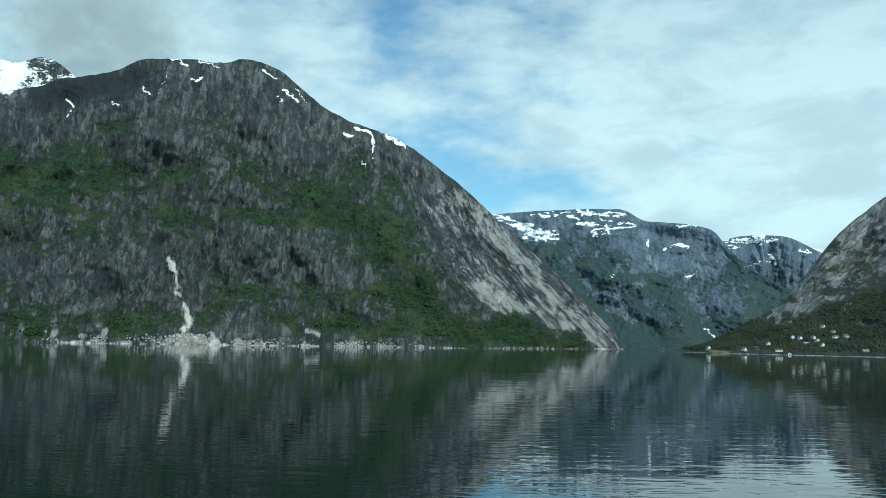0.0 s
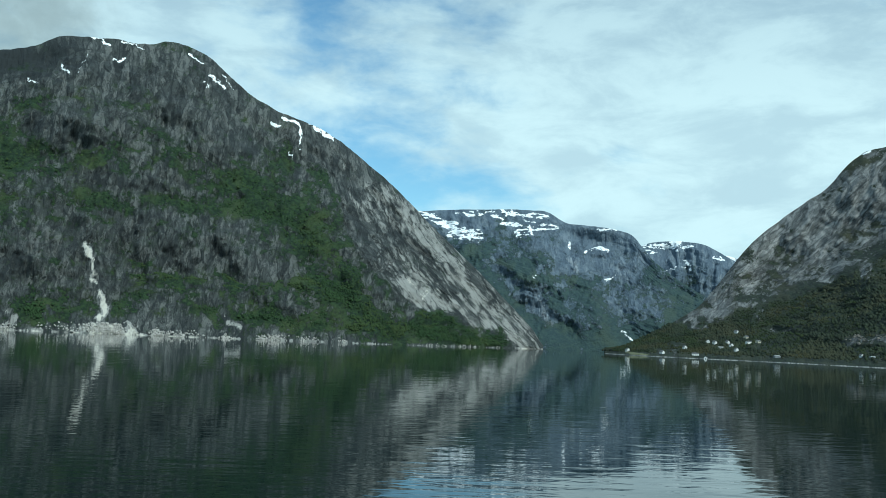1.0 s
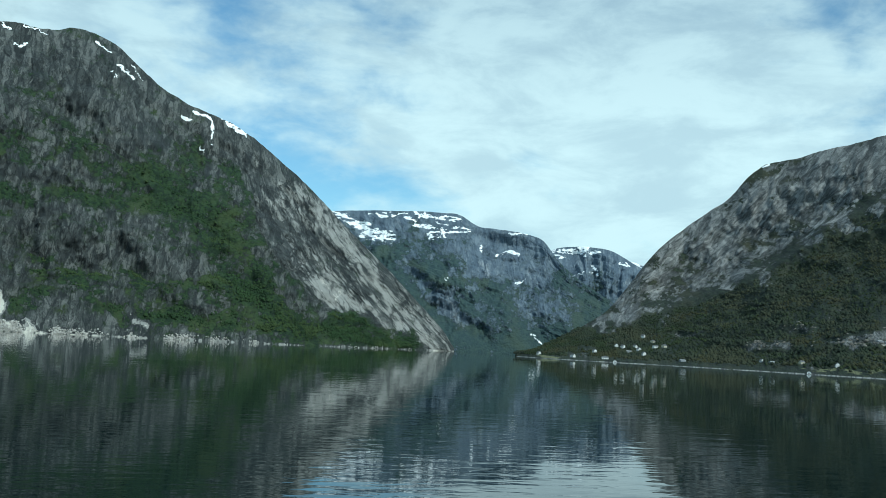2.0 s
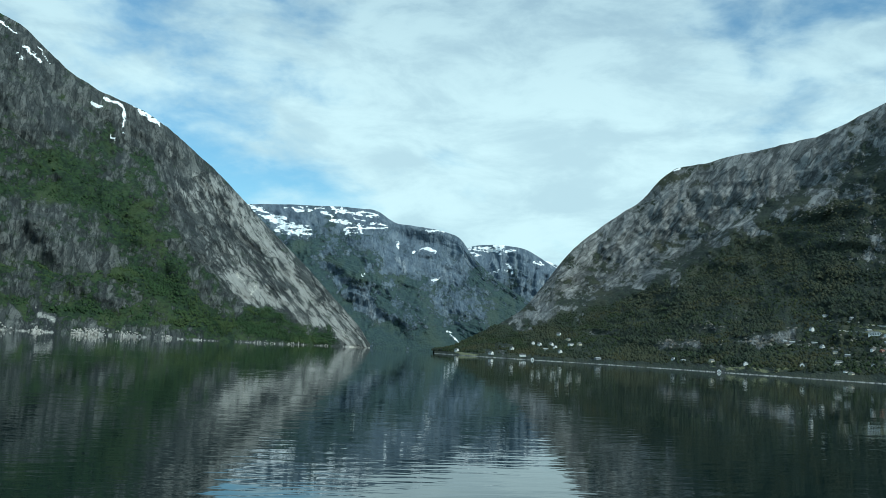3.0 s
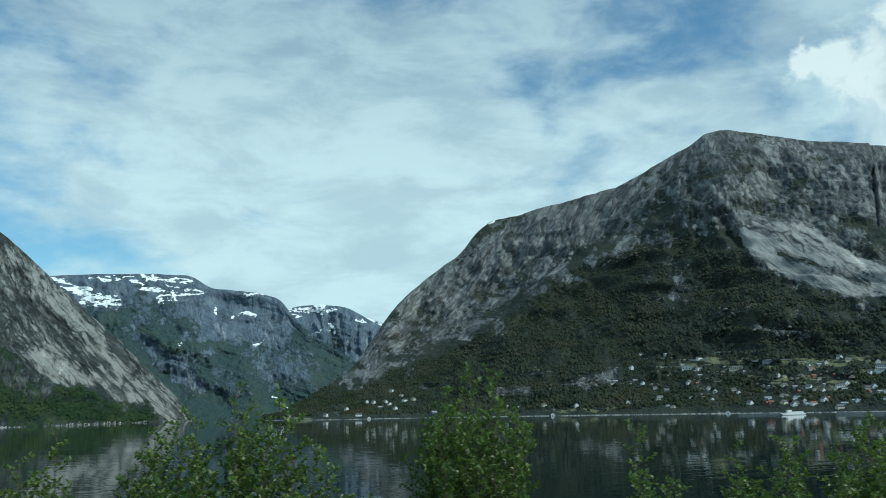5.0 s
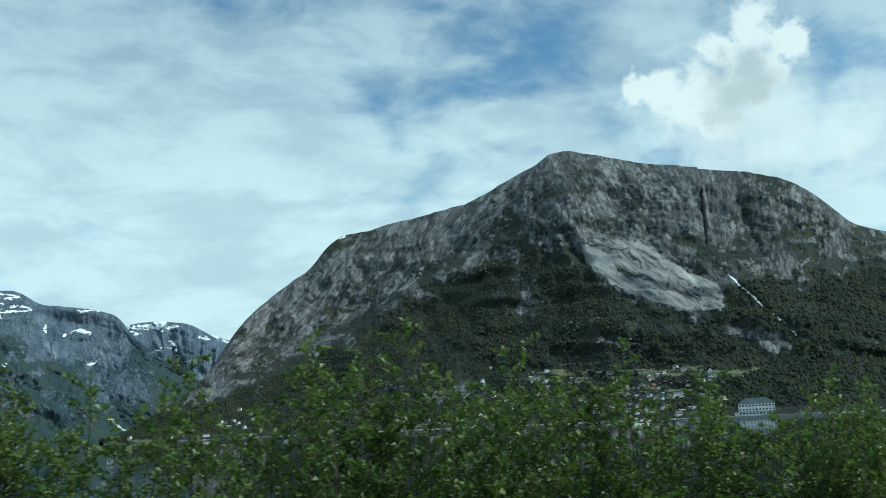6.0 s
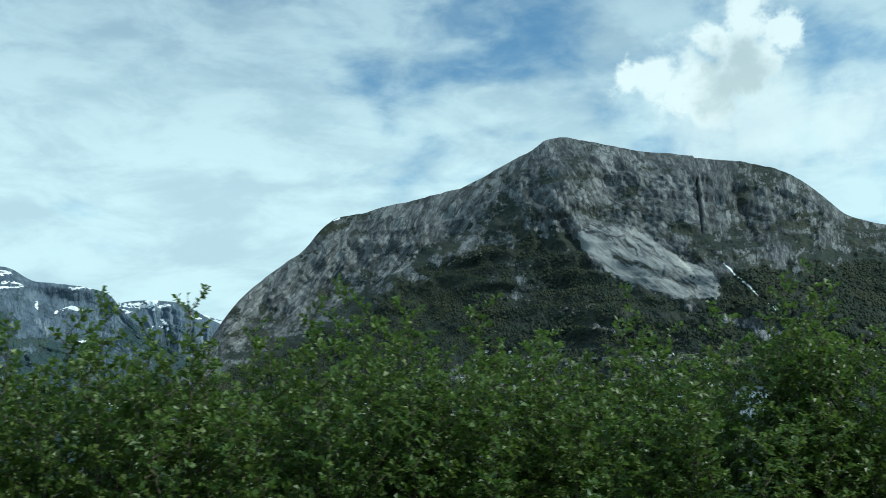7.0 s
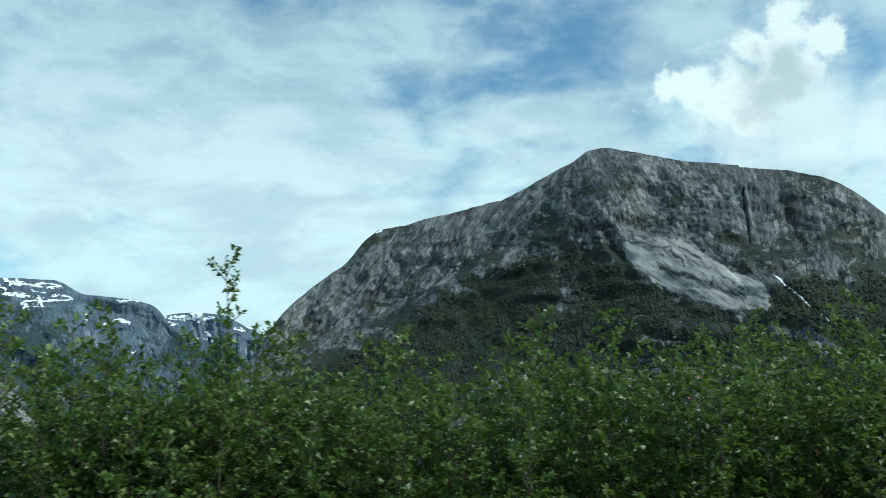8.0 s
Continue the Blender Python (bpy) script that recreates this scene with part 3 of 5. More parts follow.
# the rockslide, from its scar down to the fan at the water
slide = strokes(A, L, ((0.20, 2.4, ((-17.42, 4.95), (-17.2, 4.45))), (0.10, 2.0, ((-17.1, 4.3), (-16.95, 3.9), (-17.0, 3.5), (-16.75, 3.1))), (0.12, 1.6, ((-17.0, 3.1), (-16.7, 2.6))), (0.20, 2.2, ((-16.55, 2.1), (-16.2, 1.5))), (0.17, 1.8, ((-16.2, 1.4), (-16.1, 0.8))),
                       (0.22, 1.6, ((-16.5, 0.6), (-16.8, 0.1))), (0.35, 1.5, ((-17.3, -0.15), (-15.6, -0.1), (-14.4, -0.2)))))
slide = slide + 0.75 * strokes(A, L, ((0.14, 1.0, ((-10.4, 1.3), (-10.0, 0.5))), (0.20, 1.0, ((-9.0, 1.1), (-8.3, 0.3))), (0.12, 0.8, ((-19.4, 1.2), (-19.0, 0.7))), (0.15, 0.9, ((-21.6, 0.8), (-20.9, 0.3))), (0.25, 0.7, ((-6.4, 0.35), (-5.0, 0.0)))))
A, L = high.A, high.el
slide = slide * np.clip(0.75 + 0.35 * high.patchy(13, 29), 0.1, 1.2)
shore = smooth(high.Z, 5, 1.5) * smooth(A, -32, -20) * np.clip(0.55 + 0.45 * high.patchy(24, 9), 0, 1) * (0.45 + 0.55 * smooth(A, 4, -4))
ruins = np.clip(high.patchy(22, 19) - 0.5, 0, 1) * stroke(A, L, ((-27, 0.2), (-20, 0.1), (-12, 0.2), (-6.5, 0.3)), 0.5)
pale, veg = pale + 1.2 * slide + 1.7 * shore + 0.9 * ruins, veg - 2.0 * slide - 1.8 * shore - 1.2 * ruins
A, L = high.ragged(0.10, 0.07)
snow = strokes(A, L, ((0.09, 1.4, ((-23.9, 14.2), (-23.7, 13.8))), (0.045, 1.0, ((-23.7, 13.5), (-23.9, 13.0))), (0.0675, 1.0, ((-21.6, 14.2), (-21.0, 14.1))), (0.0675, 1.2, ((-19.6, 15.35), (-19.1, 14.95))), (0.045, 0.75, ((-18.1, 16.5), (-18.6, 15.3), (-18.8, 14.3))),
                      (0.0675, 1.2, ((-16.5, 16.2), (-15.8, 16.35))), (0.0675, 1.2, ((-18.0, 17.2), (-16.7, 17.0))), (0.06, 1.2, ((-16.3, 17.25), (-15.2, 17.05))), (0.075, 1.2, ((-12.2, 17.1), (-11.2, 16.75))), (0.105, 1.2, ((-10.8, 16.0), (-9.8, 15.4))), (0.06, 1.0, ((-11.2, 15.5), (-10.8, 15.3))),
                      (0.0525, 1.0, ((-10.0, 16.1), (-9.2, 15.4))), (0.105, 1.3, ((-7.0, 13.4), (-6.3, 13.2))), (0.12, 1.3, ((-6.2, 13.9), (-5.3, 13.5), (-5.1, 13.1))), (0.06, 1.2, ((-5.2, 13.1), (-5.05, 12.4))), (0.105, 1.3, ((-4.3, 13.6), (-3.4, 13.15), (-2.8, 12.75))),
                      (0.045, 1.0, ((-5.9, 11.7), (-5.4, 11.4))), (0.0375, 0.8, ((-5.0, 12.2), (-4.9, 11.9))), (0.338, 1.0, ((-30, 14.2), (-27.2, 14.3)))))
high.build("mountain_north", MOUNTAIN, veg, pale, 0.74 * snow, "steep grey mountain with green ledges, pale slabs and snow patches", None, damp)
high_woods = veg

# the snowy top behind its shoulder
cold = Slope([(-30, 15.6), (-27.8, 16.0), (-27.0, 15.8), (-26.3, 16.1), (-25.5, 16.45), (-24.7, 16.3), (-23.7, 15.6), (-22, 14.5)],
             [(-36, 2500), (-22, 2500)], [(-36, 3100), (-22, 3100)], [(-36, 1), (-22, 1)], 120, 80, 31, 30, 300)
cold.carve(((1.0, 0, 1.0),), 12, 5, 4)
cold.build("mountain_snowy", MOUNTAIN, -0.1 + 0.1 * cold.patchy(80, 3), -0.2, 0.68 + 0.20 * cold.patchy(110, 8) + 0.1 * cold.patchy(30, 9, 0.4), "snow-covered summit behind the steep mountain")

# the mountains at the head of the fjord
FAR_SKY = [(0, 8.2), (1.95, 8.33), (3.36, 8.43), (4.37, 8.55), (5.66, 8.63), (7.88, 8.73), (9.34, 8.83), (11.69, 8.78), (12.3, 8.4), (12.76, 8.05), (14.34, 7.93),
           (16.08, 7.71), (17.28, 7.37), (17.77, 6.53), (18.6, 5.6), (20.2, 4.4), (22.5, 3.0), (26, 1.0)]
head_land = Slope(FAR_SKY, [(-1, 2860), (11.6, 2860), (16, 2900), (20, 2950), (26, 3000)], [(-1, 3600), (10, 3700), (17, 3650), (19, 3500), (26, 3300)],
                  [(-1, 0.8), (26, 0.85)], 520, 260, 51, 110, -4, 0.4)
A, L = head_land.A, head_land.el
# the second massif stands farther back, past a spur that runs down to the right
step = smooth(A - 12.3 - 0.45 * (8.0 - L), -0.3, 1.4)
head_land.push(head_land.env * smooth(A, 19.0, 16.0) * (70 * step - 22 * np.clip(head_land.patchy(320, 43, 0.9, 3), -1.6, 1.6)
               + 14 * strokes(A, L, ((0.6, 1.0, ((9.2, 6.6), (11.0, 4.6), (12.3, 2.4))), (0.35, 0.8, ((15.3, 5.8), (15.9, 3.8), (16.6, 2.0))), (0.3, 0.6, ((6.4, 6.3), (8.6, 4.8), (10.4, 3.0)))))
               - 30 * strokes(A, L, ((0.9, 1.0, ((9.5, 5.4), (12.0, 3.6), (14.0, 1.4))), (0.5, 0.7, ((14.0, 6.2), (14.4, 4.4), (15.4, 2.0)))))))
L = head_land.el
cliffs = np.clip(strokes(A, L, ((0.7, 1.0, ((10.8, 7.0), (12.2, 6.4), (12.9, 5.2))), (0.8, 1.0, ((13.2, 7.2), (15.2, 7.0), (17.2, 6.6))), (0.6, 0.9, ((13.4, 5.2), (15.5, 5.4), (17.2, 4.6))), (0.7, 0.8, ((8.8, 4.6), (10.6, 3.0), (12.0, 1.6))), (0.9, 0.8, ((16.2, 3.6), (18.4, 2.6))))), 0, 1)
head_land.carve(((1 - cliffs, -24, 1.2), (cliffs, -6, 1.2)), 12.0, 4.0, 2.0, 1.5)
A, L = head_land.ragged(0.12, 0.05)
veg = 0.62 + 0.14 * head_land.patchy(170, 2) + 0.10 * head_land.patchy(45, 3) - 0.05 * (L - 4.5) - 0.50 * cliffs + 0.12 * head_land.level()
veg += strokes(A, L, ((0.6, 0.35, ((4.0, 6.2), (8.0, 5.6), (10.6, 4.6), (12.6, 3.0))), (0.7, 0.35, ((11.5, 0.9), (16.0, 0.8), (20.0, 0.7))), (0.5, 0.25, ((13.4, 4.2), (16.4, 3.2))))) - 0.25 * smooth(L, 6.9, 7.6)
pale = -0.12 + 0.10 * head_land.patchy(60, 7, 3.0) + 0.18 * cliffs + strokes(A, L, ((0.25, 0.6, ((11.0, 3.2), (11.8, 2.0), (12.3, 1.2))), (0.3, 0.4, ((9.9, 5.9), (10.3, 4.8))), (0.3, 0.4, ((13.2, 5.6), (13.7, 4.8)))))
snow = strokes(A, L, ((0.30, 1.0, ((5.2, 7.05), (6.3, 7.15), (7.3, 7.0))), (0.16, 1.1, ((6.2, 7.5), (6.7, 7.1), (7.4, 6.9))), (0.22, 1.0, ((3.2, 8.2), (4.8, 8.05), (5.6, 7.75))), (0.12, 1.0, ((4.2, 7.75), (5.8, 7.45))), (0.12, 1.0, ((5.6, 8.5), (7.6, 8.55), (9.4, 8.65))),
                      (0.16, 1.1, ((9.0, 8.4), (10.4, 8.5), (11.7, 8.55))), (0.12, 1.1, ((8.0, 8.3), (9.0, 8.0), (10.2, 7.7), (10.9, 7.3))), (0.10, 1.0, ((10.2, 8.1), (11.4, 7.9), (12.2, 7.7))), (0.11, 1.0, ((9.7, 7.4), (10.8, 7.6), (12.0, 7.5))), (0.08, 1.0, ((9.8, 7.15), (10.6, 7.25))),
                      (0.12, 1.1, ((14.3, 6.15), (15.2, 6.35), (15.7, 6.4))), (0.06, 1.0, ((13.0, 6.8), (13.4, 6.4))), (0.06, 1.0, ((14.6, 7.75), (16.6, 7.5))), (0.05, 0.8, ((15.6, 4.5), (16.0, 4.8))), (0.08, 0.9, ((16.7, 0.9), (17.4, 0.6))), (0.05, 0.8, ((10.9, 4.7), (11.0, 4.3)))))
snow = thawed(head_land, 1.25 * snow, 0.42, 0.62)
head_land.build("mountain_fjord_head", HAZY_DISTANT, veg, pale, snow, "broad plateau mountain with snow patches at the fjord's head")

back_land = Slope([(15, 5.0), (17.09, 6.18), (17.94, 6.74), (18.45, 6.9), (20.11, 7.0), (21.74, 6.75), (22.68, 6.2), (23.15, 5.93), (26, 4.5)],
                  [(15, 3600), (26, 3600)], [(15, 4200), (26, 4200)], [(15, 0.7), (26, 0.7)], 240, 150, 71, 80, -4, 0.4)
A, L = back_land.A, back_land.el
back_land.push(back_land.env * (20 * np.clip(back_land.streaks(-4, 240, 900, 40), -1.5, 2.0) + 30 * strokes(A, L, ((0.5, 1.0, ((19.2, 6.2), (19.0, 4.2), (18.8, 2.0))), (0.3, 0.7, ((21.2, 6.0), (21.0, 3.6)))))))
back_land.carve(((1.0, -2, 1.4),), 11.0, 4.0, 2.0, 1.5)
A, L = back_land.ragged(0.10, 0.05)
snow = strokes(A, L, ((0.16, 1.1, ((17.9, 6.5), (18.8, 6.75), (20.2, 6.85))), (0.10, 1.0, ((18.4, 6.3), (19.6, 6.6), (21.0, 6.65))), (0.10, 1.2, ((20.4, 5.75), (20.6, 5.35), (20.9, 5.1))), (0.07, 1.0, ((17.9, 6.1), (18.8, 6.3))), (0.05, 0.9, ((19.4, 5.2), (20.4, 5.15))), (0.06, 0.9, ((22.4, 6.0), (22.9, 5.8)))))
snow = thawed(back_land, 1.25 * snow, 0.45, 0.64)
back_land.build("mountain_valley_side", HAZY_DISTANT, 0.30 + 0.16 * back_land.patchy(120, 4) - 0.10 * (L - 3), 0.10 + 0.14 * back_land.patchy(70, 5, 3), snow, "grey cliff mountain with a snowy top up the valley")
last_land = Slope([(20, 5.2), (22.52, 6.08), (23.0, 6.13), (23.46, 5.95), (24.24, 5.69), (27, 5)], [(20, 4350), (27, 4350)], [(20, 4600), (27, 4600)], [(20, 1), (27, 1)], 60, 60, 91, 20)
last_land.carve(((1.0, 0, 1.0),), 10, 5, 4)
last_land.build("mountain_distant", HAZY_DISTANT, 0.1 * last_land.patchy(60, 2), 0.1 * last_land.patchy(60, 3), 0.70 + 0.2 * last_land.patchy(60, 8), "distant snowy mountain up the valley")

# the round mountain with the village at its foot
ROUND_SKY = [(15.4, -0.05), (16.52, 0.14), (19.1, 1.47), (21.23, 2.84), (22.5, 4.42), (23.51, 5.83), (24.55, 7.07), (25.97, 8.26), (27.78, 9.52), (28.7, 10.14), (29.63, 11.24), (30.38, 11.9),
             (31.06, 12.34), (32.27, 12.44), (34.56, 13.04), (36.48, 13.44), (39.17, 14.02), (40.74, 14.74), (42.32, 15.52), (43.89, 16.25), (45.09, 16.94), (46.25, 17.12),
             (47.75, 16.64), (48.86, 16.37), (50.69, 15.92), (52.87, 15.5), (54.47, 15.16), (55.01, 15.21), (57.1, 14.83), (58.76, 14.17), (60.06, 13.59), (61.28, 12.56),
             (62.46, 11.44), (63.01, 10.68), (64.21, 10.12), (65.34, 9.72), (70, 8.5)]
ROUND_FOOT = [(15.4, 1900), (17, 1700), (20, 1580), (24, 1470), (29.5, 1330), (37, 1170), (44, 1040), (50.5, 920), (56, 850), (66, 780), (80, 700)]
ROUND_RIDGE = [(15.4, 2000), (17, 2050), (20, 2250), (23.5, 2600), (26, 2800), (31, 2900), (38, 2800), (46, 2700), (54, 2500), (62, 2450), (80, 2300)]
dome = Slope(ROUND_SKY, ROUND_FOOT, ROUND_RIDGE, [(15.4, 1.1), (20, 1.3), (24, 1.75), (30, 1.75), (38, 1.5), (50, 1.5), (80, 1.5)], 780, 290, 111, 45, -4, 1.5, 0.006)
A, L = dome.A, dome.el
SPUR = [(15, 1), (20.8, 2.3), (26.6, 3.7), (30.1, 5.4), (31.7, 6.4), (34.3, 8.4), (36.6, 9.5), (38.6, 10.6), (40.0, 11.2), (42, 11.4), (44, 10.7), (46.2, 9.8), (47.0, 8.7), (48.6, 7.5), (50.2, 6.9), (52.1, 6.2), (53.9, 6.0), (54.6, 7.4), (56.3, 8.0), (58.9, 8.4),
        (62, 8.1), (66, 7.8), (80, 6)]
line = curve_at(SPUR, A)
west = smooth(A - 0.8 * (L - 11), 41.0, 39.0)
south = smooth(A, 44.5, 46.5) * smooth(A, 55, 54)
east = smooth(A, 54.2, 54.7)
rest = np.clip(1 - west - south - east, 0, 1)
cleft = stroke(A + 0.05 * dome.patchy(40, 66), L, ((54.72, 16.0), (54.62, 14.6), (54.5, 13.6), (54.3, 11.8), (54.0, 10.0)), 0.075) * smooth(L, 9.6, 11.0)
dome.push(150 * smooth(L - line, -0.3, 1.3) * smooth(A, 42, 38) * smooth(dome.V, 1.0, 0.7) * smooth(A, 22, 25) - 60 * smooth(L - 9.0, 0, 3) * np.exp(-((A - 43 - (L - 11)) / 2.0) ** 2) * dome.env
          + 20 * cleft + 30 * smooth(A, 54.5, 54.8) * smooth(A, 60, 56) * smooth(L, 9, 11)
          + dome.env * (30 * strokes(A, L, ((0.35, 1.0, ((43.8, 13.2), (44.8, 12.2), (45.5, 11.0), (46.3, 9.8))), (0.3, 0.5, ((56.6, 14.0), (56.9, 11.5), (57.4, 9.6))), (0.35, 0.5, ((54.3, 8.8), (55.9, 6.8), (57.9, 4.2))))) - 16 * np.clip(dome.patchy(150, 41, 1.0, 3), -1.5, 1.5)))
L = dome.el
slab = smooth(A, 46.0, 46.5) * smooth(A, 54.5, 54.0) * smooth(L - curve_at([(46, 10.3), (47.0, 8.8), (48.6, 7.6), (50.2, 6.95), (52.1, 6.25), (53.9, 6.05), (56, 5.6)], A) - 0.10 * dome.patchy(20, 63), -0.10, 0.10) \
    * smooth(curve_at([(46, 10.8), (47.1, 11.3), (48.5, 11.1), (49.9, 10.8), (51.5, 9.8), (53.0, 8.75), (54.0, 7.8), (54.6, 6.8)], A) - L + 0.2 * dome.patchy(30, 64), -0.25, 0.35)
DOME_LAY = ((west, 44, 1.25), (south * (1 - slab), -34, 0.8), (slab, -47, 2.2), (east, 3, 0.9), (rest, 14, 0.7))
dome.carve(DOME_LAY, 9.0 - 6.0 * slab, 3.2 - 2.2 * slab, 1.6)
A, L = dome.ragged(0.10, 0.04)
woods = smooth(line - L + 0.45 * dome.patchy(70, 3) + 0.25 * dome.patchy(18, 13) - 0.45 * west, -0.7, 0.45)
veg = 0.31 + 0.12 * dome.patchy(110, 4) + 0.08 * dome.patchy(30, 14) + 0.75 * woods + 0.13 * dome.patchy(48, 16, 0.35) + 0.15 * dome.level() * (1 - 0.6 * woods) - 0.03 * dome.streak
veg += strokes(A, L, ((0.6, 0.35, ((40.2, 11.8), (42.0, 12.6), (43.6, 12.4))), (0.7, 0.35, ((28.8, 10.0), (30.2, 11.4))), (0.5, 0.25, ((31.5, 12.0), (35.5, 12.4))), (0.35, 0.35, ((46.8, 12.2), (49.5, 12.2), (51.5, 11.4), (53.6, 10.4))), (1.2, 0.22, ((57, 10.0), (60, 9.6), (63, 9.2))),
                      (0.3, 0.25, ((44.5, 14.4), (47.5, 14.6), (51, 14.0))), (0.8, 0.3, ((25.6, 6.0), (27.0, 8.0))), (0.4, 0.2, ((47, 13.4), (51, 13.2))), (2.2, 0.24, ((57, 12.6), (59, 10.5), (63, 9.0)))))
gap = strokes(A, L, ((0.20, 1.0, ((48.2, 9.1), (49.7, 8.55), (51.3, 7.6), (52.5, 7.0))), (0.08, 0.9, ((52.5, 7.6), (53.6, 7.0), (54.0, 6.7)))))
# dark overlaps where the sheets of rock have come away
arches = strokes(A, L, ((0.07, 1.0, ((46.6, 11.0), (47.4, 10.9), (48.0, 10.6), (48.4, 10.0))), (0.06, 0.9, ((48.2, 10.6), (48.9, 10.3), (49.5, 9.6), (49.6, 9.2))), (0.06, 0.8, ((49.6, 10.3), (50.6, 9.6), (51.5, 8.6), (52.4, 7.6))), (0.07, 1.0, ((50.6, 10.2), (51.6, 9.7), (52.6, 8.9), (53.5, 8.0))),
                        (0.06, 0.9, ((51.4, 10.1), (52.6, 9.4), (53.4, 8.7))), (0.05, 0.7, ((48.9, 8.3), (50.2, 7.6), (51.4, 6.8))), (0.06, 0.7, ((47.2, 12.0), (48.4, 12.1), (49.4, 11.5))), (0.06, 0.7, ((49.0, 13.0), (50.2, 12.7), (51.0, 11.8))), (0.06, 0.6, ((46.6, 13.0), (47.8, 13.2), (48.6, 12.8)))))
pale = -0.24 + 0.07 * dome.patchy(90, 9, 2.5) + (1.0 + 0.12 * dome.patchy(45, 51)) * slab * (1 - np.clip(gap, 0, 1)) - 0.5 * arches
pale += strokes(A, L, ((0.25, 0.55, ((48.6, 16.1), (50.0, 15.6), (51.4, 14.9))), (0.3, 0.3, ((51.4, 15.2), (53.4, 14.6))), (0.30, 0.45, ((33.0, 7.6), (35.0, 9.0), (36.4, 9.9))), (0.22, 0.5, ((27.4, 4.6), (28.4, 5.6), (29.4, 6.4))), (0.10, 0.6, ((24.6, 3.2), (25.4, 4.6), (25.9, 5.4))), (0.10, 0.6, ((30.6, 8.0), (31.2, 9.2))), (0.35, 0.45, ((51.0, 10.0), (53.2, 7.4))),
                       (0.30, 0.75, ((54.1, 4.9), (55.7, 4.1), (56.5, 3.4))), (0.18, 0.5, ((55.8, 4.7), (57.2, 3.5))), (0.4, 0.35, ((48.6, 11.6), (50.6, 11.2))), (0.3, 0.3, ((46.4, 12.4), (46.8, 11.4))), (0.3, 0.3, ((38.4, 9.9), (39.6, 10.5), (41.6, 10.6))), (0.3, 0.25, ((62.6, 10.6), (65, 9.5))), (0.5, 0.15, ((38, 12.8), (41, 14.4))),
                       (0.3, 0.2, ((30.0, 1.3), (32.0, 1.3))), (0.2, 0.3, ((41.0, 2.6), (43.4, 2.6))), (0.6, 0.25, ((43.0, 1.4), (50, 1.5))), (0.3, 0.2, ((35.4, 1.6), (37.6, 1.6)))))
# shade of the cleft and its wall painted dark, with the slab's crack lines
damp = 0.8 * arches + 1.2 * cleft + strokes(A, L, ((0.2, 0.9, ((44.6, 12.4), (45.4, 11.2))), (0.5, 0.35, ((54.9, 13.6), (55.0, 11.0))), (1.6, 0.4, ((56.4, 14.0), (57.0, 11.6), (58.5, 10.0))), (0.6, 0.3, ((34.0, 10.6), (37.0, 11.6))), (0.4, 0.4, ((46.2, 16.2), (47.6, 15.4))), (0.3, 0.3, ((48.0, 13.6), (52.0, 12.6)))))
veg += 0.5 * gap * slab
veg -= 0.9 * slab * (1 - np.clip(gap, 0, 1)) + strokes(A, L, ((0.30, 0.8, ((30.0, 1.3), (32.0, 1.3))), (0.3, 0.4, ((48.0, 5.5), (52.0, 4.8))), (0.35, 0.7, ((35.2, 1.5), (37.6, 1.6))), (0.25, 0.4, ((41.5, 2.5), (44.6, 2.5))), (0.26, 1.3, ((54.1, 4.9), (55.7, 4.1), (56.5, 3.4))), (0.20, 1.0, ((55.8, 4.7), (57.2, 3.5))),
                                                   (0.40, 0.75, ((38.2, 9.8), (39.6, 10.4), (41.8, 10.6))), (0.25, 0.4, ((25.0, 1.6), (27.4, 1.6))), (0.22, 0.8, ((46.0, 4.7), (49.0, 3.9))), (0.22, 0.5, ((43.6, 5.6), (46.4, 5.6))), (0.18, 0.6, ((49.6, 3.9), (52.4, 3.3))), (0.30, 0.6, ((34.0, 1.7), (37.0, 2.1))), (0.30, 0.4, ((29.0, 0.9), (32.0, 0.9))),
                                                   (0.22, 0.4, ((31.6, 2.4), (34.6, 2.4))), (0.4, 0.4, ((41.6, 7.2), (42.4, 7.8))), (0.3, 0.5, ((46.2, 6.3), (46.8, 6.2))), (0.25, 0.35, ((59.0, 7.0), (61.0, 6.2))), (0.2, 0.35, ((62.5, 6.8), (64.5, 6.2)))))
A, L = dome.A, dome.el
strand = smooth(dome.Z, 1.5, 0.6)
pale, veg = pale + 0.8 * strand, veg - 1.2 * strand
meadow = bumps(A, L + 0.12 * dome.patchy(40, 91), ((43, 2.7, 3.0, 0.30, 0, 0.75), (49, 2.4, 3.5, 0.30, 0, 0.75), (54, 2.2, 2.0, 0.35, 0, 0.65), (36.5, 1.75, 2.0, 0.22, 0, 0.6), (46, 1.5, 6.0, 0.2, 0, 0.45), (49, 0.9, 5.0, 0.8, 0, 0.42), (35, -0.1, 3.0, 0.2, 0, 0.6), (17.5, -0.2, 1.2, 0.12, 0, 0.9), (40, 0.4, 3, 0.5, 0, 0.35), (24.5, 0.3, 1.5, 0.4, 0, 0.4)))
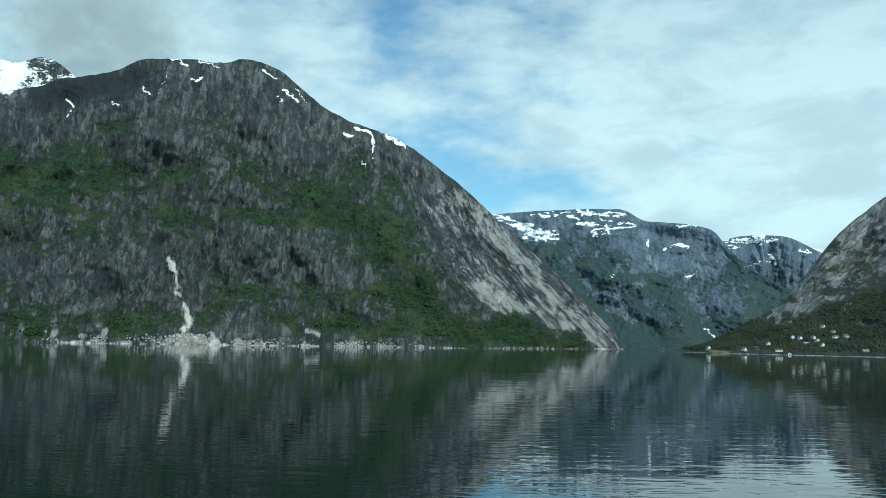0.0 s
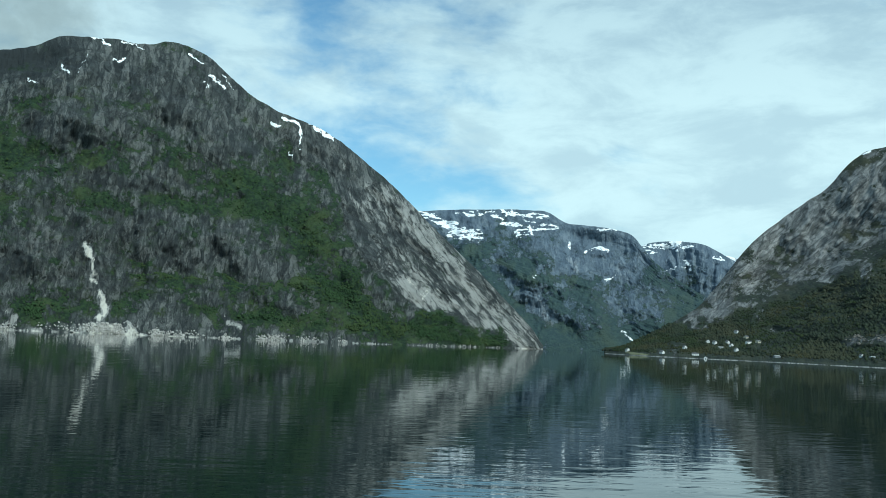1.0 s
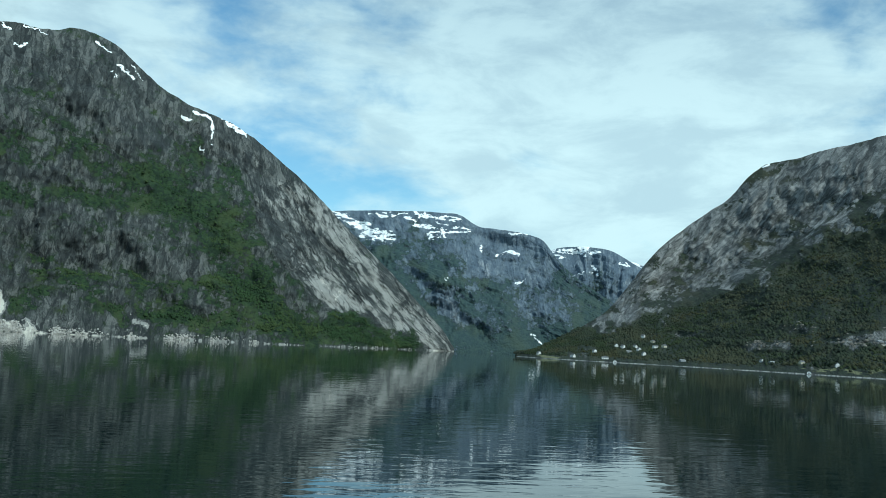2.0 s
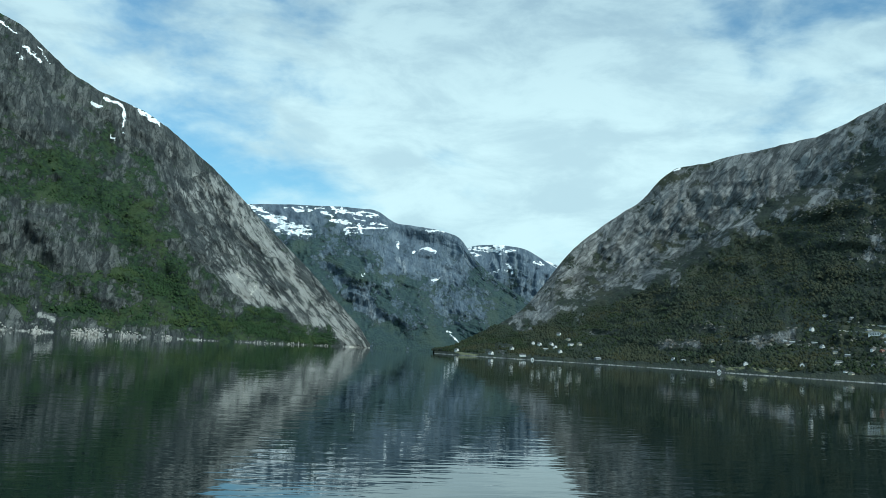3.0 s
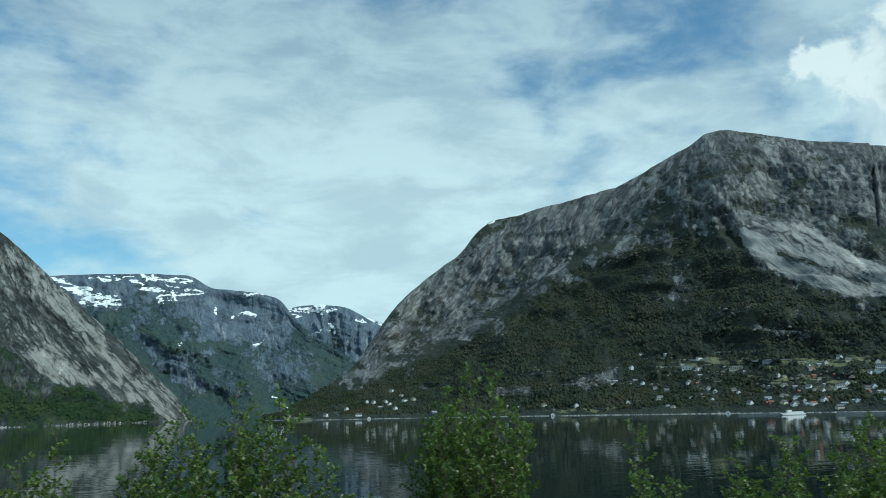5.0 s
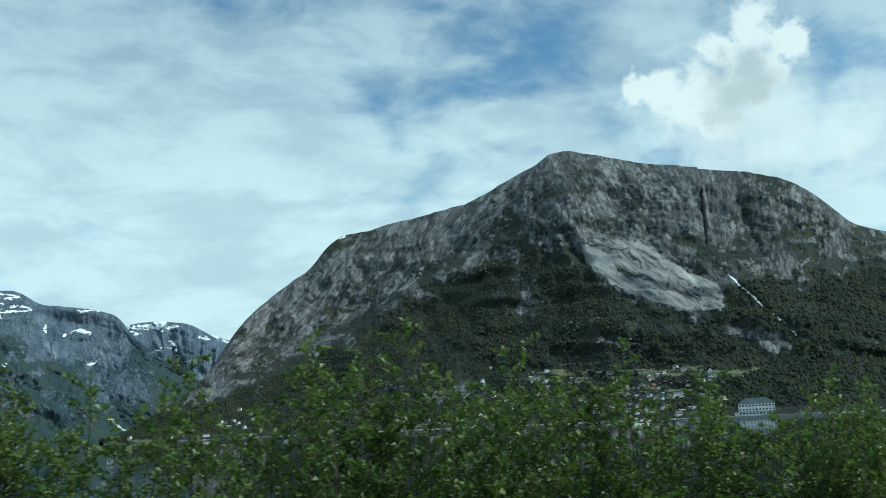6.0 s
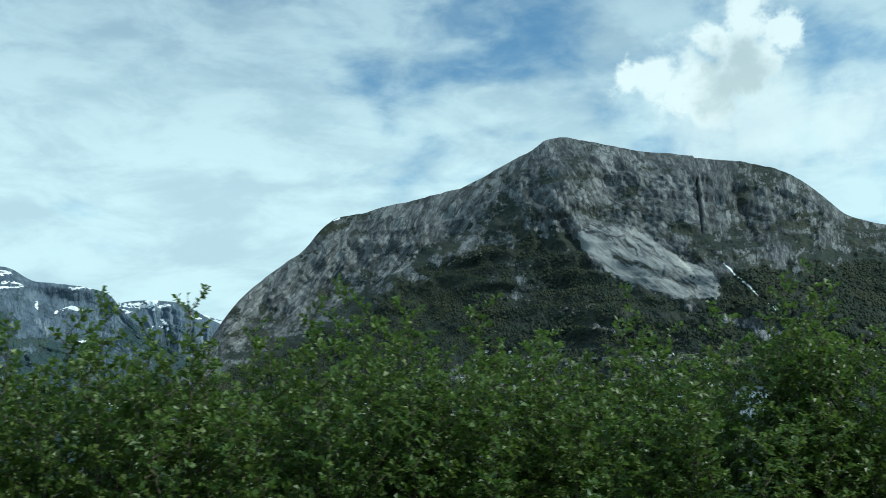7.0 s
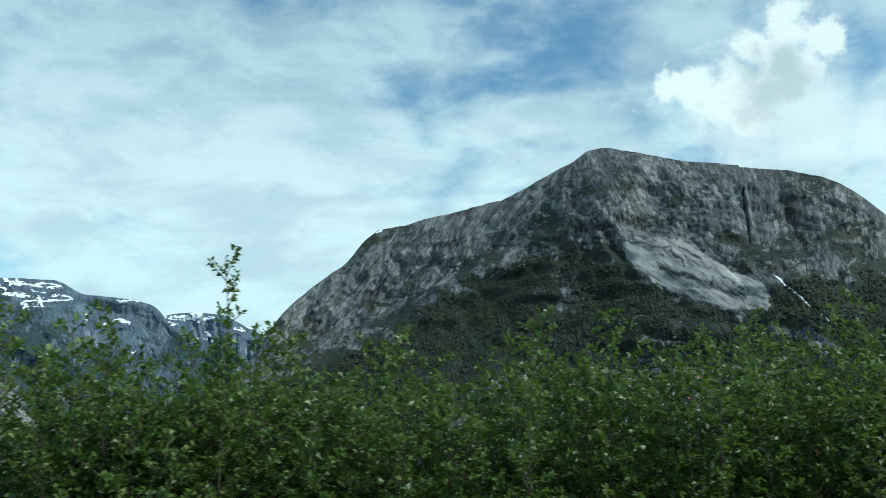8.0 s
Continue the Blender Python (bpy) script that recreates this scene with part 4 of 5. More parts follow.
# snow specks and the white water of the stream below the cleft
snow = strokes(A, L, ((0.06, 0.9, ((54.9, 15.15), (55.4, 15.1))), (0.06, 0.9, ((30.7, 12.1), (31.1, 12.25))), (0.065, 0.95, ((54.9, 8.2), (55.2, 7.9), (55.5, 7.3), (55.95, 6.75), (56.45, 6.1))), (0.05, 0.66, ((56.45, 6.1), (57.3, 5.1))), (0.06, 0.8, ((57.1, 5.2), (57.4, 5.0), (57.85, 4.15)))))
west_slabs = smooth(dome.streaks(43, 20, 200, 60), 0.9, 2.0) * west * (1 - woods) * smooth(L, 2.5, 4.0)
pale, veg = pale + 0.4 * west_slabs, veg - 0.25 * west_slabs
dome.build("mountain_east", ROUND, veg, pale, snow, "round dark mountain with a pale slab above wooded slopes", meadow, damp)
dome_woods = veg * smooth(line - L, -0.3, 0.6)
dome_meadow = meadow

# ---------------------------------------------------------------- water, road and near bank
AHEAD, ACROSS = Vector((-0.8746, 0.4848, 0)).normalized(), Vector((0.4848, 0.8746, 0)).normalized()


def on_road(s, n, z=0.0):
    p = AHEAD * s + ACROSS * n
    return Vector((p.x, p.y, z))


def sheet(name, s_values, profile, mat, wobble=0.0):
    pts = np.zeros((len(s_values), len(profile), 3))
    for i, s in enumerate(s_values):
        for j, (n, z) in enumerate(profile):
            d = wobble * (noise.noise((s * 0.15, n * 0.3, 2.0)) if z < 7.9 or z > 8.4 else 0)
            pts[i, j] = on_road(s, n, z + d)
    ob = new(name, grid_mesh(name, pts))
    ob.data.materials.append(mat)
    return ob


water = new("water", grid_mesh("water", np.array([[(x, y, 0.0) for y in np.linspace(-400, 5600, 25)] for x in np.linspace(-4200, 5200, 39)])[::-1]))
water.data.materials.append(WATER)
tagged(water, "calm dark fjord water with fine ripples", "water", "", "structure")
bank = sheet("ground", np.linspace(-260, 380, 129), [(-900, 420), (-300, 120), (-60, 24), (-14, 9.5), (-6, 8.0), (3.8, 7.95), (5.0, 7.85), (7.0, 7.5), (9.0, 7.2), (11, 6.6), (14, 4.6), (18, 2.0), (22, -0.4), (30, -4)], BANK, 0.5)
tagged(bank, "grassy roadside bank sloping down to the fjord", "bank", "", "structure")
road = sheet("road", np.linspace(-260, 380, 65), [(-3.4, 8.02), (0.0, 8.09), (3.4, 8.02), (3.4, 7.7)], ASPHALT)
tagged(road, "grey asphalt road along the fjord", "road", "", "structure")

# ---------------------------------------------------------------- roadside bushes


def part(name, mesh, mat, parent, label=""):
    ob = new(name, mesh)
    if mat is not None and not mesh.materials:
        mesh.materials.append(mat)
    ob.parent = parent
    return tagged(ob, label)


def tube(verts, faces, path, r0, r1, sides=5):
    base = len(verts)
    for k, p in enumerate(path):
        way = (path[min(k + 1, len(path) - 1)] - path[max(k - 1, 0)]).normalized()
        side = way.cross(Vector((0.3, 0.9, 0.1))).normalized()
        other = way.cross(side)
        r = r0 + (r1 - r0) * k / (len(path) - 1)
        for j in range(sides):
            a = 6.2832 * j / sides
            verts.append(p + side * (r * math.cos(a)) + other * (r * math.sin(a)))
    for k in range(len(path) - 1):
        for j in range(sides):
            a, b = base + k * sides + j, base + k * sides + (j + 1) % sides
            faces.append((a, b, b + sides, a + sides))


def add_leaf(verts, faces, root, way, up, size, rng):
    side = way.cross(up)
    if side.length < 1e-3:
        side = Vector((1, 0, 0))
    side.normalize()
    up = side.cross(way)
    w = size * rng.uniform(0.34, 0.44)
    b = len(verts)
    tip = root + way * size - up * (size * rng.uniform(-0.05, 0.2))
    fold = up * (size * rng.uniform(0.05, 0.22))
    verts.extend((root, root + way * (0.42 * size) + side * w + fold, tip, root + way * (0.42 * size) - side * w + fold))
    faces.extend(((b, b + 1, b + 2), (b, b + 2, b + 3)))


def make_bush(seed, height, spread, stems, twigs, leaves):
    """A many-stemmed roadside bush: bent stems, side twigs and alternate leaves."""
    rng = random.Random(seed)
    bush = new("bush")
    lv, lf = [], []
    for k in range(stems):
        turn = 6.2832 * (k + rng.uniform(-0.3, 0.3)) / stems
        lean = spread * rng.uniform(0.25, 1.0) if k else 0.1 * spread
        tall = height * (rng.uniform(0.84, 1.0) if k else 1.0) * (1 - 0.10 * lean / spread if k else 1)
        sv, sf = [], []
        foot = Vector((0.25 * math.cos(turn), 0.25 * math.sin(turn), 0)) * rng.uniform(0.3, 1)
        axis = []
        for i in range(9):
            u = i / 8
            axis.append(foot + Vector((math.cos(turn) * lean * u ** 0.8, math.sin(turn) * lean * u ** 0.8, tall * u))
                        + Vector((rng.gauss(0, 0.035), rng.gauss(0, 0.035), 0)) * u)
        tube(sv, sf, axis, 0.022, 0.004, 3)

        def at(u):
            f = min(u * 8, 7.999)
            i = int(f)
            return axis[i].lerp(axis[i + 1], f - i)
        for j in range(twigs):
            u = 0.30 + 0.68 * (j + rng.random()) / twigs
            start = at(u)
            a = j * 2.4 + rng.uniform(-0.5, 0.5) + turn
            size = (0.56 * (1 - u) + 0.29) * rng.uniform(0.6, 1.15) * (0.7 + 0.3 * spread)
            rise = rng.uniform(0.35, 0.95)
            way = Vector((math.cos(a), math.sin(a), rise)).normalized()
            tip = start + way * size + Vector((0, 0, -0.08 * size))
            mid = start.lerp(tip, 0.5) + Vector((0, 0, 0.06 * size))
            tube(sv, sf, [start, tip], 0.006, 0.002, 3)
            count = max(3, int(1.4 * leaves * size / 0.6))
            for q in range(count):
                w = 0.15 + 0.85 * (q + rng.random()) / count
                p = start.lerp(mid, 2 * w) if w < 0.5 else mid.lerp(tip, 2 * w - 1)
                b = rng.uniform(0, 6.2832)
                out = (Vector((math.cos(b), math.sin(b), rng.uniform(-0.5, 0.5))) + way * 0.5).normalized()
                up = Vector((rng.gauss(0, 0.45), rng.gauss(0, 0.45), 1)).normalized()
                add_leaf(lv, lf, p + out * 0.015, out, up, rng.uniform(0.052, 0.090), rng)
        for q in range(12):
            p = at(0.8 + 0.2 * q / 11)
            b = q * 2.4
            out = Vector((math.cos(b), math.sin(b), 0.6)).normalized()
            add_leaf(lv, lf, p, out, Vector((0, 0, 1)), rng.uniform(0.04, 0.065), rng)
        mesh = bpy.data.meshes.new("stem")
        mesh.from_pydata(sv, [], sf)
        part("stem", mesh, BARK, bush)
    mesh = bpy.data.meshes.new("foliage")
    mesh.from_pydata(lv, [], lf)
    part("foliage", mesh, LEAF, bush, "small fresh green leaves")
    return bush


LOW = "low leafy green bush on the roadside bank"
TALL = "tall dense green bush on the roadside bank"
bushes = [make_bush(1, 3.0, 0.75, 8, 26, 26), make_bush(2, 3.0, 0.9, 9, 26, 26), make_bush(3, 3.0, 0.6, 7, 26, 24), make_bush(4, 3.0, 1.0, 10, 26, 26), make_bush(5, 3.0, 0.8, 9, 26, 26)]
slim = make_bush(9, 3.0, 0.34, 4, 30, 24)
used = set()


def plant(kind, s, n, top, turn, label, group):
    """A bush on the bank, s metres along the road and n from its middle, whose top stands at the height top."""
    z = 7.2 if n < 10 else 6.8
    p = on_road(s, n, z)
    k = (top - z) / 3.0
    m = pose(p.x, p.y, p.z, 0, 0, turn)
    if kind in used:
        ob = copy_thing(kind, m)
    else:
        ob = kind
        ob.matrix_world = m
        used.add(kind)
    slim_ = 0.62 if s < 79 else 0.9
    ob.scale = (slim_, slim_, k)
    tagged(ob, label, "bush", group)
    return ob


rng = random.Random(4)
LOWER = ((59.1, 9.3, 0.05, 0, 1), (60.4, 9.6, 0.25, 2, 1), (60.9, 9.2, -0.1, 1, 0), (64.8, 9.4, -0.2, 1, 1), (65.7, 9.2, -0.25, 2, 1), (66.6, 9.4, -0.3, 0, 1), (67.6, 9.5, -0.75, 3, 0),
                                (69.6, 9.3, 0.45, 1, 1), (69.95, 9.6, 0.30, 0, 0), (71.2, 9.3, -0.45, 3, 0), (72.1, 9.4, 0.30, 2, 1), (72.8, 9.3, 0.0, 4, 1), (74.2, 9.4, -0.1, 2, 0), (76.7, 9.5, 0.25, 1, 1))
TALLER = ((77.8, 9.2, 0.30, 4, 1), (79.0, 9.5, 0.45, 0, 1), (80.3, 9.3, 0.6, 2, 0), (81.4, 9.5, 0.75, 3, 0), (82.6, 9.3, 0.95, 1, 0), (83.6, 9.4, 0.8, 4, 0), (84.8, 9.2, 0.7, 0, 0), (86.2, 9.5, 0.5, 3, 0),
                                (87.15, 9.4, 1.05, 2, 0), (87.6, 9.6, 0.8, 1, 0), (88.4, 9.4, 0.72, 4, 0), (88.9, 9.7, 0.5, 0, 0), (91.05, 9.7, 0.8, 0, 0), (91.3, 9.6, 1.15, 3, 0), (91.75, 9.5, 1.35, 2, 0))
for s, n, above, kind, thick in LOWER + TALLER:
    plant(bushes[kind], s, n, EYE + above + (0.0 if above < 0.5 else 0.12), rng.uniform(0, 360), LOW if above < 0.5 else TALL, "roadside bushes")
    if thick:
        plant(bushes[(kind + 2) % 5], s + rng.uniform(-0.3, 0.3), n + 0.35, EYE + above + rng.uniform(-0.2, 0.05), rng.uniform(0, 360), LOW, "roadside bushes")
s = 92.3
while s < 122:
    plant(bushes[rng.randrange(5)], s, 9.3 + rng.uniform(-0.3, 0.3), EYE + (0.88 if s > 94.5 else 0.66) + rng.uniform(-0.25, 0.3), rng.uniform(0, 360), TALL, "roadside bushes")
    if rng.random() < 0.95:
        plant(bushes[rng.randrange(5)], s + 0.4, 10.6 + rng.uniform(-0.3, 0.3), EYE + 1.05 + rng.uniform(-0.25, 0.35), rng.uniform(0, 360), TALL, "roadside bushes")
    s += rng.uniform(0.85, 1.15)
s = 79.5
while s < 121:
    plant(bushes[rng.randrange(5)], s, 11.4 + rng.uniform(-0.3, 0.3), EYE + (0.80 if s > 91 else -0.35) + rng.uniform(-0.2, 0.2), rng.uniform(0, 360), TALL, "roadside bushes")
    s += rng.uniform(1.6, 2.1)
for s, n_, above in ((113.7, 9.8, 0.55), (114.4, 9.8, 0.7), (112.4, 9.8, 0.45), (113.5, 9.2, 0.35), (113.9, 10.6, 0.5)):
    plant(bushes[rng.randrange(5)], s, n_, EYE + above, rng.uniform(0, 360), TALL, "roadside bushes")
for s, top in ((75.2, 0.1), (67.9, -0.2), (63.2, -0.8), (92.1, 1.35), (102.2, 1.6), (104.6, 1.2), (113.0, 1.72), (99.0, 1.2), (96.5, 1.1)):
    plant(slim, s, 9.4, EYE + top, rng.uniform(0, 360), "slim young birch shoot standing out of the bushes", "young shoots")

# ---------------------------------------------------------------- the village across the water
WHITE = plain_material("white_boards", (0.72, 0.73, 0.72), (0.84, 0.85, 0.84), 0.3, 0.7)
CREAM = plain_material("cream_boards", (0.50, 0.47, 0.36), (0.64, 0.60, 0.47), 0.3, 0.7)
RED = plain_material("red_boards", (0.14, 0.045, 0.030), (0.22, 0.075, 0.050), 0.3, 0.75)
GREY = plain_material("grey_boards", (0.16, 0.18, 0.20), (0.28, 0.30, 0.32), 0.3, 0.75)
SLATE = plain_material("slate_roof", (0.07, 0.075, 0.08), (0.15, 0.155, 0.16), 0.5, 0.6)
TILE = plain_material("red_roof_tiles", (0.17, 0.075, 0.05), (0.27, 0.12, 0.08), 0.5, 0.7)
PLATE = plain_material("light_metal_roof", (0.24, 0.25, 0.255), (0.36, 0.37, 0.375), 0.3, 0.4)
CONCRETE = plain_material("quay_concrete", (0.24, 0.24, 0.23), (0.42, 0.41, 0.39), 0.2, 0.9)
DARK = plain_material("dark_glass", (0.015, 0.018, 0.022), (0.035, 0.04, 0.045), 0.5, 0.12)
HULL = plain_material("dark_hull", (0.02, 0.025, 0.04), (0.04, 0.05, 0.07), 0.3, 0.4)


def box(bm, x0, x1, y0, y1, z0, z1):
    v = [bm.verts.new((x, y, z)) for z in (z0, z1) for x, y in ((x0, y0), (x1, y0), (x1, y1), (x0, y1))]
    for f in ((0, 3, 2, 1), (4, 5, 6, 7), (0, 1, 5, 4), (1, 2, 6, 5), (2, 3, 7, 6), (3, 0, 4, 7)):
        bm.faces.new([v[i] for i in f])


def shape(name, boxes):
    bm = bmesh.new()
    for b in boxes:
        box(bm, *b)
    mesh = bpy.data.meshes.new(name)
    bm.to_mesh(mesh)
    bm.free()
    return mesh


def prism(bm, outline, y0, y1):
    """A solid with this outline in x and z, from y0 to y1."""
    a = [bm.verts.new((x, y0, z)) for x, z in outline]
    b = [bm.verts.new((x, y1, z)) for x, z in outline]
    bm.faces.new(a)
    bm.faces.new(b[::-1])
    for i in range(len(outline)):
        j = (i + 1) % len(outline)
        bm.faces.new((a[j], a[i], b[i], b[j]))


def solid(name, outline, y0, y1):
    bm = bmesh.new()
    prism(bm, outline, y0, y1)
    bmesh.ops.recalc_face_normals(bm, faces=bm.faces)
    mesh = bpy.data.meshes.new(name)
    bm.to_mesh(mesh)
    bm.free()
    return mesh


def make_house(wide, deep, tall, rise, wall_mat, roof_mat, floors=2, gable_front=True):
    """A boarded house: walls with gables, a roof with eaves, chimney, door and windows. Its front looks along -y."""
    house = new("house")
    w, d = wide / 2, deep / 2
    turn = 0 if gable_front else 90
    if not gable_front:
        w, d = d, w
    spin = pose(0, 0, 0, 0, 0, turn)
    wall = part("wall", solid("wall", [(-w, -3), (w, -3), (w, tall), (0, tall + rise), (-w, tall)], -d, d), wall_mat, house)
    k = rise / w
    e = 0.5
    roof = part("roof", solid("roof", [(-w - e, tall - k * e), (0, tall + rise), (w + e, tall - k * e), (w + e, tall - k * e + 0.35), (0, tall + rise + 0.4), (-w - e, tall - k * e + 0.35)], -d - e, d + e), roof_mat, house)
    stack = part("chimney", shape("chimney", [(0.5, 1.3, 0.2, 1.0, tall + 0.4 * rise, tall + rise + 1.0)]), GREY, house)
    for ob in (wall, roof, stack):
        ob.matrix_world = spin
    front, half = -deep / 2 - 0.04, wide / 2
    step = tall / floors
    pane = shape("window", [(-0.45, 0.45, -0.05, 0.05, 0.1, 1.2)])
    frame_mesh = shape("window_frame", [(-0.6, -0.45, -0.08, 0.06, -0.02, 1.32), (0.45, 0.6, -0.08, 0.06, -0.02, 1.32), (-0.45, 0.45, -0.08, 0.06, 1.2, 1.32), (-0.45, 0.45, -0.08, 0.06, -0.02, 0.1)])
    for i in range(floors):
        for x in (-0.6 * half, 0.0, 0.6 * half):
            if i == 0 and x == 0:
                leaf = part("door", shape("door", [(-0.5, 0.5, front - 0.05, front + 0.05, 0.1, 2.2)]), GREY, house)
                continue
            ob = part("window", pane, DARK, house)
            ob.location = (x, front, i * step + 0.9)
            part("window_frame", frame_mesh, WHITE, ob)
    return house


def set_down(ob, eye, az, el, turn=0.0, sink=0.3):
    p = dome.meet(eye, az, el)
    face = math.degrees(math.atan2(p.x - EYES.x, p.y - EYES.y))
    return p, pose(p.x, p.y, p.z - sink, 0, 0, -face + turn)


EYES = Vector((-65.2, 32.4, EYE))
WEST = Vector((-43.9, 21.7, EYE))
HOUSES = {
    "white": (make_house(8, 10, 5.2, 3.6, WHITE, SLATE), "white boarded house with a slate roof on the slope"),
    "long": (make_house(15, 8, 4.6, 2.4, WHITE, SLATE, 2, False), "long white house with a grey roof on the slope"),
    "cream": (make_house(11, 9, 4.8, 3.0, CREAM, SLATE, 2, False), "cream boarded house with a slate roof on the slope"),
    "red": (make_house(9, 8, 3.6, 2.8, RED, TILE, 1, False), "red boarded house with a tiled roof on the slope"),
    "grey": (make_house(13, 8, 3.4, 1.8, GREY, PLATE, 1, False), "grey house with a light metal roof on the slope"),
    "tile": (make_house(11, 8, 4.0, 3.0, WHITE, TILE, 1, False), "white house with an orange tiled roof on the slope"),
}
placed = set()
YARDS = []
turns = random.Random(12)


def settle(kind, eye, az, el, size=1.0):
    ob, label = HOUSES[kind]
    p, m = set_down(ob, eye, az, el, turns.uniform(10, 60))
    YARDS.append((p.x, p.y))
    if kind in placed:
        ob = copy_thing(ob, m)
    else:
        placed.add(kind)
        ob.matrix_world = m
    ob.scale = (size, size, size)
    return tagged(ob, label, "house", "village houses")


for kind, az, el in (("white", 32.96, 0.12), ("grey", 33.58, 0.10), ("cream", 35.33, 0.15), ("white", 37.39, 0.08), ("white", 40.62, 0.18),
                     ("long", 41.64, 3.21), ("grey", 43.13, 3.15), ("long", 45.12, 2.80), ("long", 45.07, 2.17), ("grey", 44.04, 2.46), ("white", 40.94, 2.38),
                     ("grey", 39.46, 1.61), ("grey", 39.89, 1.56), ("white", 41.59, 1.35), ("grey", 41.14, 1.58), ("grey", 45.52, 0.85), ("white", 45.93, 0.73)):
    settle(kind, EYES, az, el, 0.66)
for kind, az, el in (("white", 53.13, 2.51), ("cream", 53.59, 2.35), ("grey", 51.96, 2.16), ("tile", 51.57, 1.87), ("red", 51.63, 1.49), ("white", 50.91, 1.46), ("white", 55.15, 2.16), ("long", 54.78, 1.61),
                     ("grey", 49.11, 0.95), ("cream", 49.94, 0.98), ("grey", 50.59, 0.89), ("white", 51.31, 0.82), ("grey", 52.17, 0.96), ("long", 53.02, 0.85), ("white", 53.35, 0.97)):
    settle(kind, EYES, az, el, 0.66)
for kind, az, el in (("cream", 54.49, 0.66), ("white", 54.81, 0.74), ("grey", 55.09, 0.47), ("long", 55.58, 0.45), ("white", 47.91, -0.04), ("red", 49.12, -0.01), ("grey", 48.95, 0.27), ("cream", 49.85, -0.04),
                     ("white", 50.39, -0.20), ("grey", 51.15, -0.15), ("tile", 51.48, -0.13), ("white", 52.08, 0.05), ("cream", 52.89, -0.40), ("grey", 53.79, -0.01)):
    settle(kind, EYES, az, el, 0.66)
for kind, az, el in (("white", 20.54, -0.18), ("white", 24.83, 1.29), ("cream", 25.45, 0.99), ("white", 24.38, 0.61), ("white", 24.64, 0.44), ("white", 24.98, 0.17), ("long", 25.64, 0.68), ("white", 23.62, 0.57),
                     ("white", 23.21, 0.62), ("grey", 24.03, 0.30), ("white", 21.88, 0.19), ("white", 18.30, -0.11), ("cream", 26.18, 0.74), ("grey", 27.4, -0.1), ("long", 22.6, -0.2)):
    settle(kind, WEST, az, el, 0.78)

more = random.Random(21)
for k in range(46):
    az, el = more.uniform(42.0, 56.5), 2.5 * more.random() ** 1.4 - 0.15
    settle(more.choice(("white", "grey", "grey", "cream", "long", "white", "white", "cream", "grey", "red")), EYES, az, el, more.uniform(0.40, 0.60))


def make_block(name, wide, deep, tall, roof_rise, floors, bays, wall_mat, label, category):
    """A large building with rows of windows, a hipped roof and a low front wing."""
    block = new(name)
    part("wall", shape("wall", [(-wide / 2, wide / 2, 0, deep, -4, tall)]), wall_mat, block)
    part("roof", solid("roof", [(-wide / 2 - 0.6, tall), (wide / 2 + 0.6, tall), (wide / 2 + 0.6, tall + 0.5), (wide * 0.3, tall + roof_rise), (-wide * 0.3, tall + roof_rise), (-wide / 2 - 0.6, tall + 0.5)], -0.6, deep + 0.6), PLATE, block)
    pane = shape("window", [(-0.8, 0.8, -0.06, 0.06, 0, 1.5)])
    for i in range(floors):
        for j in range(bays):
            ob = part("window", pane, DARK, block)
            ob.location = ((j + 0.5) / bays * wide - wide / 2, -0.04, (i + 0.35) * tall / floors)
    wing = part("wing", shape("wing", [(-wide * 0.62, wide * 0.45, -7, -0.1, -4, 3.6)]), wall_mat, block)
    part("wing_roof", shape("wing_roof", [(-wide * 0.64, wide * 0.47, -7.6, -0.1, 3.6, 4.1)]), PLATE, wing)
    for j in range(bays):
        ob = part("window", pane, DARK, wing)
        ob.location = ((j + 0.5) / bays * wide - wide / 2, -7.04, 1.2)
    return tagged(block, label, category)


hotel = make_block("hotel", 36, 14, 11.5, 6, 3, 11, WHITE, "large white waterfront hotel with rows of windows", "hotel")
LATE = Vector((-81.4, 40.7, EYE))
hotel.matrix_world = set_down(hotel, LATE, 58.4, -0.55)[1]
school = make_block("school_building", 22, 12, 7, 2, 2, 7, WHITE, "white two-storey building among village gardens", "building")
school.matrix_world = set_down(school, EYES, 44.41, 2.23)[1]
hall = make_block("apartment_house", 24, 11, 7, 2, 2, 6, CREAM, "pale yellow house with dark windows on the slope", "building")
hall.matrix_world = set_down(hall, EYES, 47.28, 2.10)[1]
shed = make_block("farm_building", 26, 9, 4, 1.5, 1, 7, GREY, "long low grey building beside a meadow", "building")
shed.matrix_world = set_down(shed, EYES, 49.3, 2.50)[1]
villa = make_block("large_villa", 16, 11, 9, 5, 3, 5, WHITE, "large white villa below the woods", "building")
villa.matrix_world = set_down(villa, EYES, 55.26, 1.72)[1]


for ob in (school, hall, shed, villa):
    ob.scale = (0.72, 0.72, 0.72)
for ob in (hotel, school, hall, shed, villa):
    x, y = ob.matrix_basis.translation.xy
    YARDS.extend((x + k * y / math.hypot(x, y), y - k * x / math.hypot(x, y)) for k in (-9, 0, 9))


def afloat(az, distance, eye=EYES):
    p = eye + bearing(az) * distance
    return pose(p.x, p.y, 0.0, 0, 0, -az)


